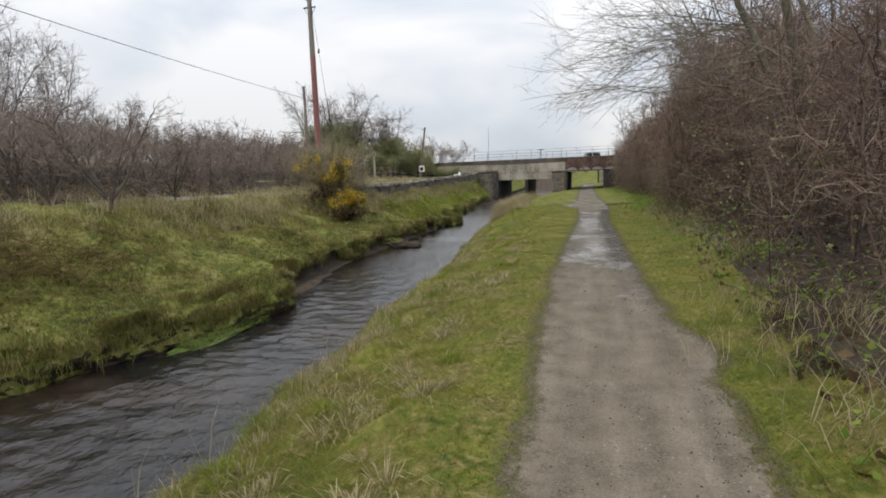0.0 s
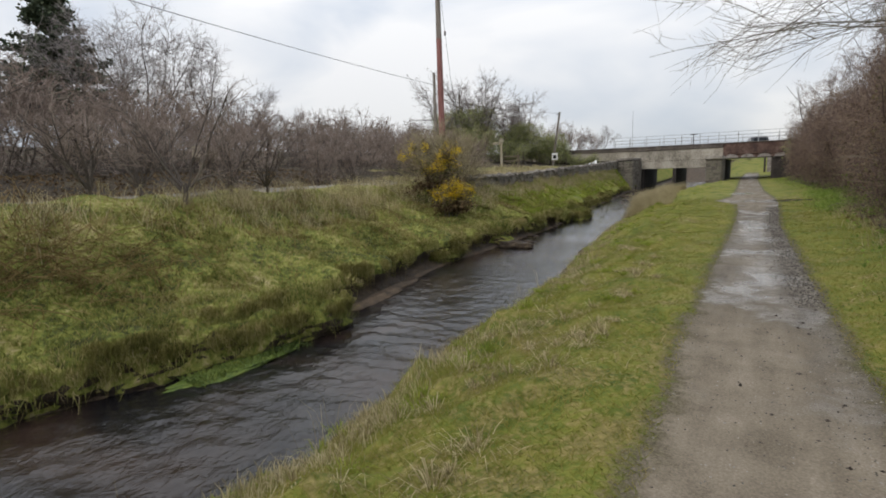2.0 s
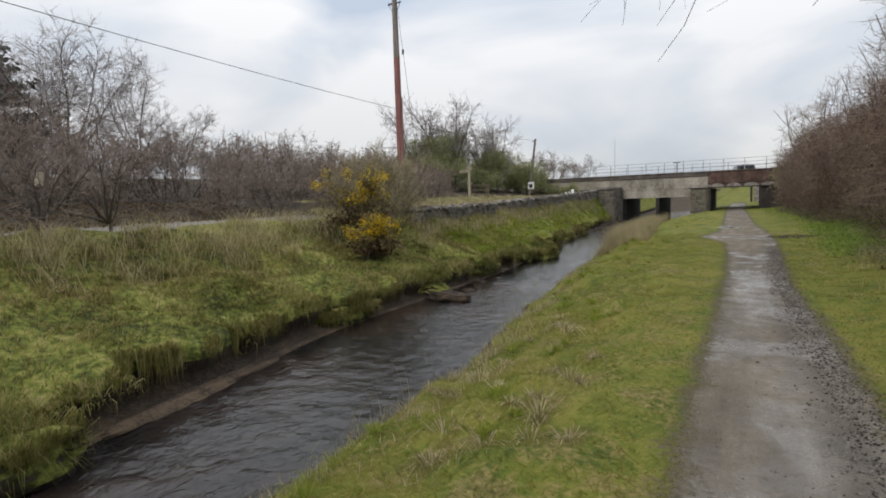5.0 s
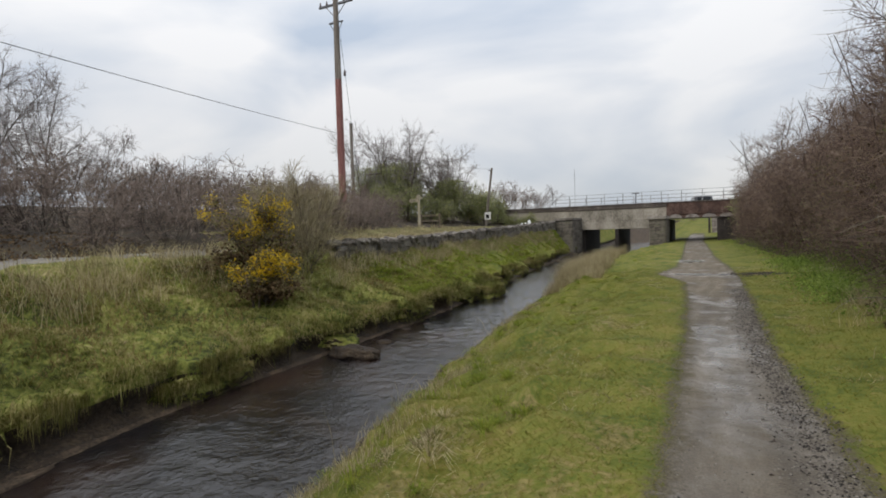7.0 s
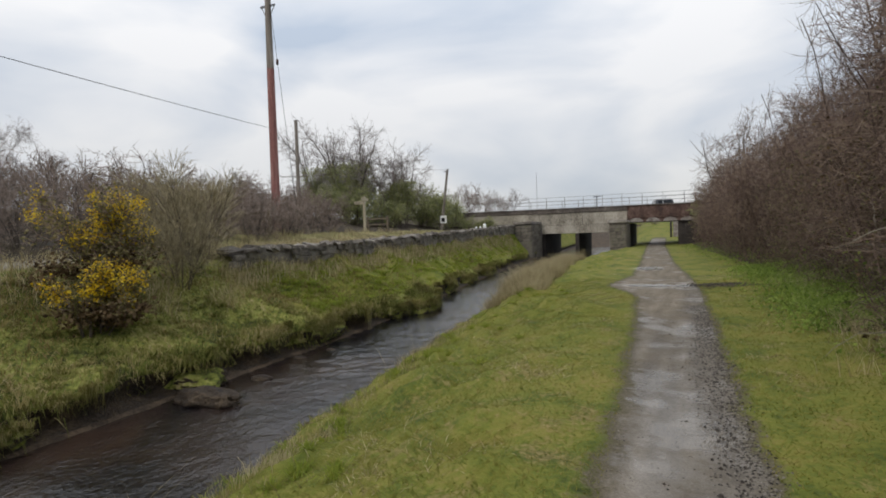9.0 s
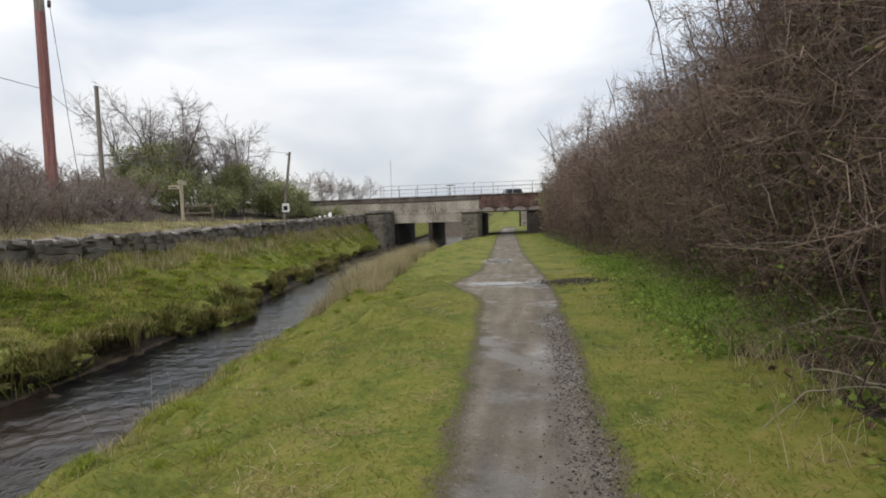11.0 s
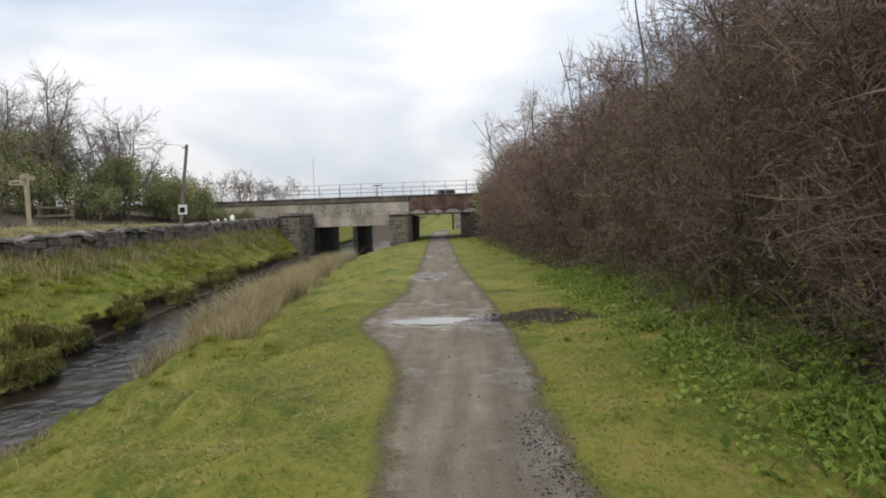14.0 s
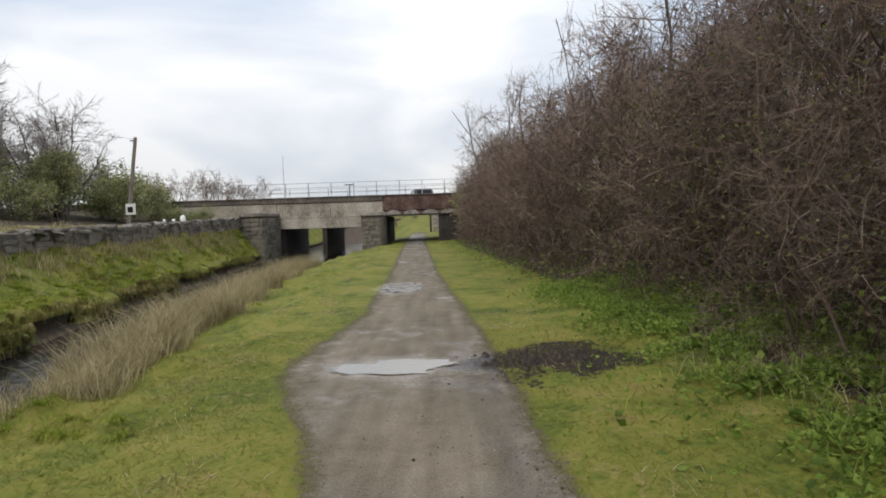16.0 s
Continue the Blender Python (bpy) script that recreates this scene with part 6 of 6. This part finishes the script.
# tussocks that overhang the eroded bank and clothe the slumped turf
def build_tussocks():
    g = np.random.default_rng(63)
    m = 80
    y = 2.5 + 56 * g.uniform(0, 1, m) ** 1.2
    j = np.clip(np.searchsorted(YS, y), 0, len(YS) - 1)
    r = g.uniform(0.14, 0.38, m)
    C = np.stack([LX[j, lipcol] + g.normal(0.03, 0.1, m), y, LZ[j, lipcol] - 0.45 * r], 1)
    R = np.stack([r * 0.9, r * g.uniform(1.0, 1.9, m), r * 0.75], 1)
    for mx, my, sx, sy, sz in MOUNDS:
        C = np.concatenate([C, np.array([[mx, my, -1.0]] * 3)])
        R = np.concatenate([R, np.array([[sx, sy, sz]] * 3)])
    n = 170
    d = unit(g.normal(size=(len(C), n, 3)) + [0.25, 0, 0.45])
    d[:, :, 2] = np.abs(d[:, :, 2])
    P = (C[:, None] + d * R[:, None]).reshape(-1, 3)
    o = d.reshape(-1, 3)
    k = len(P)
    L = np.repeat(np.clip(R[:, 2] * 1.0, 0.1, 0.24), n) * g.uniform(0.5, 1.3, k)
    s = unit(np.cross(o, [0, 0, 1.0]) + 1e-3) * (0.0035 + 0.00016 * P[:, 1:2])
    mid = P + (o * 0.45 + [0, 0, 0.12] + g.normal(size=(k, 3)) * 0.15) * L[:, None]
    tip = mid + (o * 0.25 + [0, 0, -0.75] + g.normal(size=(k, 3)) * 0.2) * L[:, None]
    v = np.stack([P - s, P + s, mid + s, mid - s, tip], 1).reshape(-1, 3)
    q = np.arange(k)[:, None] * 5
    stuff("lip_tussocks", v, np.concatenate([q + [0, 1, 2], q + [0, 2, 3], q + [3, 2, 4]]), BLADE2, "rounded tussocks of long grass overhanging the eroded bank", "grass")


build_tussocks()

# ivy and bramble leaves climbing in the thicket
y = g.uniform(6, 48, 26000)
x = hedge_foot(y) + g.uniform(0.15, 1.5, 26000)
z = g.uniform(0.3, 3.4, 26000)
keep = wob(y, z * 1.6 + x, 0.9, 7.7) + 0.6 * wob(y, z, 0.35, 1.9) - 0.1 * z > 0.22
C = np.stack([x, y, z], 1)[keep]
stuff("climbing_leaves", *leaves(g, C, 0.055, 0.3, 0.8), IVY, "patches of ivy and bramble leaves climbing through the thicket", "ivy")

y = g.uniform(19, 36, 22000)
x = hedge_foot(y) + g.uniform(0.1, 1.3, 22000)
z = g.uniform(0.15, 3.6, 22000)
keep = wob(y, z * 1.4, 0.6, 3.9) + 0.6 * wob(y, z, 0.22, 8.9) - 0.03 * z > 0.03
stuff("thicket_leaves", *leaves(g, np.stack([x, y, z], 1)[keep], 0.06, 0.3, 0.6), THICKLEAF, "small dark green bramble leaves scattered through the thicket", "brambles")

# a heap of dead stems on the far bank, and weed on the waterline
gd = np.random.default_rng(91)
n = 600
S = on_ground(gd.normal(-9.7, 0.7, n), gd.normal(6.2, 1.2, n)) + np.stack([np.zeros(n), np.zeros(n), gd.uniform(0, 0.25, n)], 1)
P = grow(gd, S, np.stack([gd.normal(0, 1, n), gd.normal(0, 1, n), gd.uniform(0, 0.7, n)], 1), gd.uniform(0.4, 1.2, n), 5, 0.2, -0.04)
stuff("dead_stems", *tubes(P, radii(n, 5, 0.007, 0.003, gd), 3), TAN, "tangled heap of dead stems on the grassy bank", "dead stems")
yw = gd.uniform(6.8, 8.7, 2600)
Pw = np.stack([-6.55 + gd.normal(0, 0.12, 2600), yw, np.full(2600, -1.09)], 1)
stuff("water_weed", *blades(gd, Pw, 0.07, 0.008, 1.6), WEED, "bright green weed growing along the waterline", "water weed")

# dead leaves under the scrub and thicket
y = np.concatenate([g.uniform(4, 21, 5000), g.uniform(2, 40, 5000)])
x = np.concatenate([bank_top(y[:5000]) - g.uniform(3.2, 6.5, 5000), hedge_foot(y[5000:]) + g.uniform(-0.3, 3.0, 5000)])
stuff("fallen_leaves", *leaves(g, on_ground(x, y) + [0, 0, 0.015], 0.09), DEADLEAF, "brown fallen leaves under the bushes", "leaves")


# loose stones on the path
def grit(name, x, y, size, mat, label):
    n = len(x)
    g = np.random.default_rng(81)
    o = np.array([[1, 0, 0], [0, 1, 0], [-1, 0, 0], [0, -1, 0], [0, 0, 0.8], [0, 0, -0.6]], float)
    s = (size * g.uniform(0.4, 1.3, n))[:, None, None]
    v = on_ground(x, y)[:, None, :] + o[None] * s * g.uniform(0.6, 1.3, (n, 6, 1))
    k = np.arange(n)[:, None] * 6
    f = np.concatenate([k + t for t in ([0, 1, 4], [1, 2, 4], [2, 3, 4], [3, 0, 4], [1, 0, 5], [2, 1, 5], [3, 2, 5], [0, 3, 5])])
    stuff(name, v.reshape(-1, 3), f, mat, label, "stones")


x, y = scatter(g, 3800, 1.5, 30, path_left, path_right, 1.3)
x2 = path_right(y[:2400]) - np.abs(g.normal(0, 0.16, 2400))
x3, y3 = scatter(g, 9000, 9.5, 25.5, path_right, path_right, 1.0)
grit("edge_gravel", x3 - 0.14 + g.normal(0, 0.1, 9000), y3, 0.011, DARKGRIT, "coarse dark gravel along the path's worn edge")
grit("path_grit", np.concatenate([x, x2]), np.concatenate([y, y[:2400]]), 0.007, GRIT, "loose pale and dark gravel on the path")
x, y = scatter(g, 150, 6, 30, lambda y: path_left(y) + 0.1, path_right, 1.0)
x = x + 0.3 * (path_right(y) - x)
grit("mud_clods", x, y, 0.017, MUD, "small dark mud clods trodden on the path")
x, y = g.normal(0.5, 0.36, 420), g.normal(29.95, 0.24, 420)
grit("mire_clods", x, y, 0.035, MUD, "churned wet clods of black mud beside the puddle")
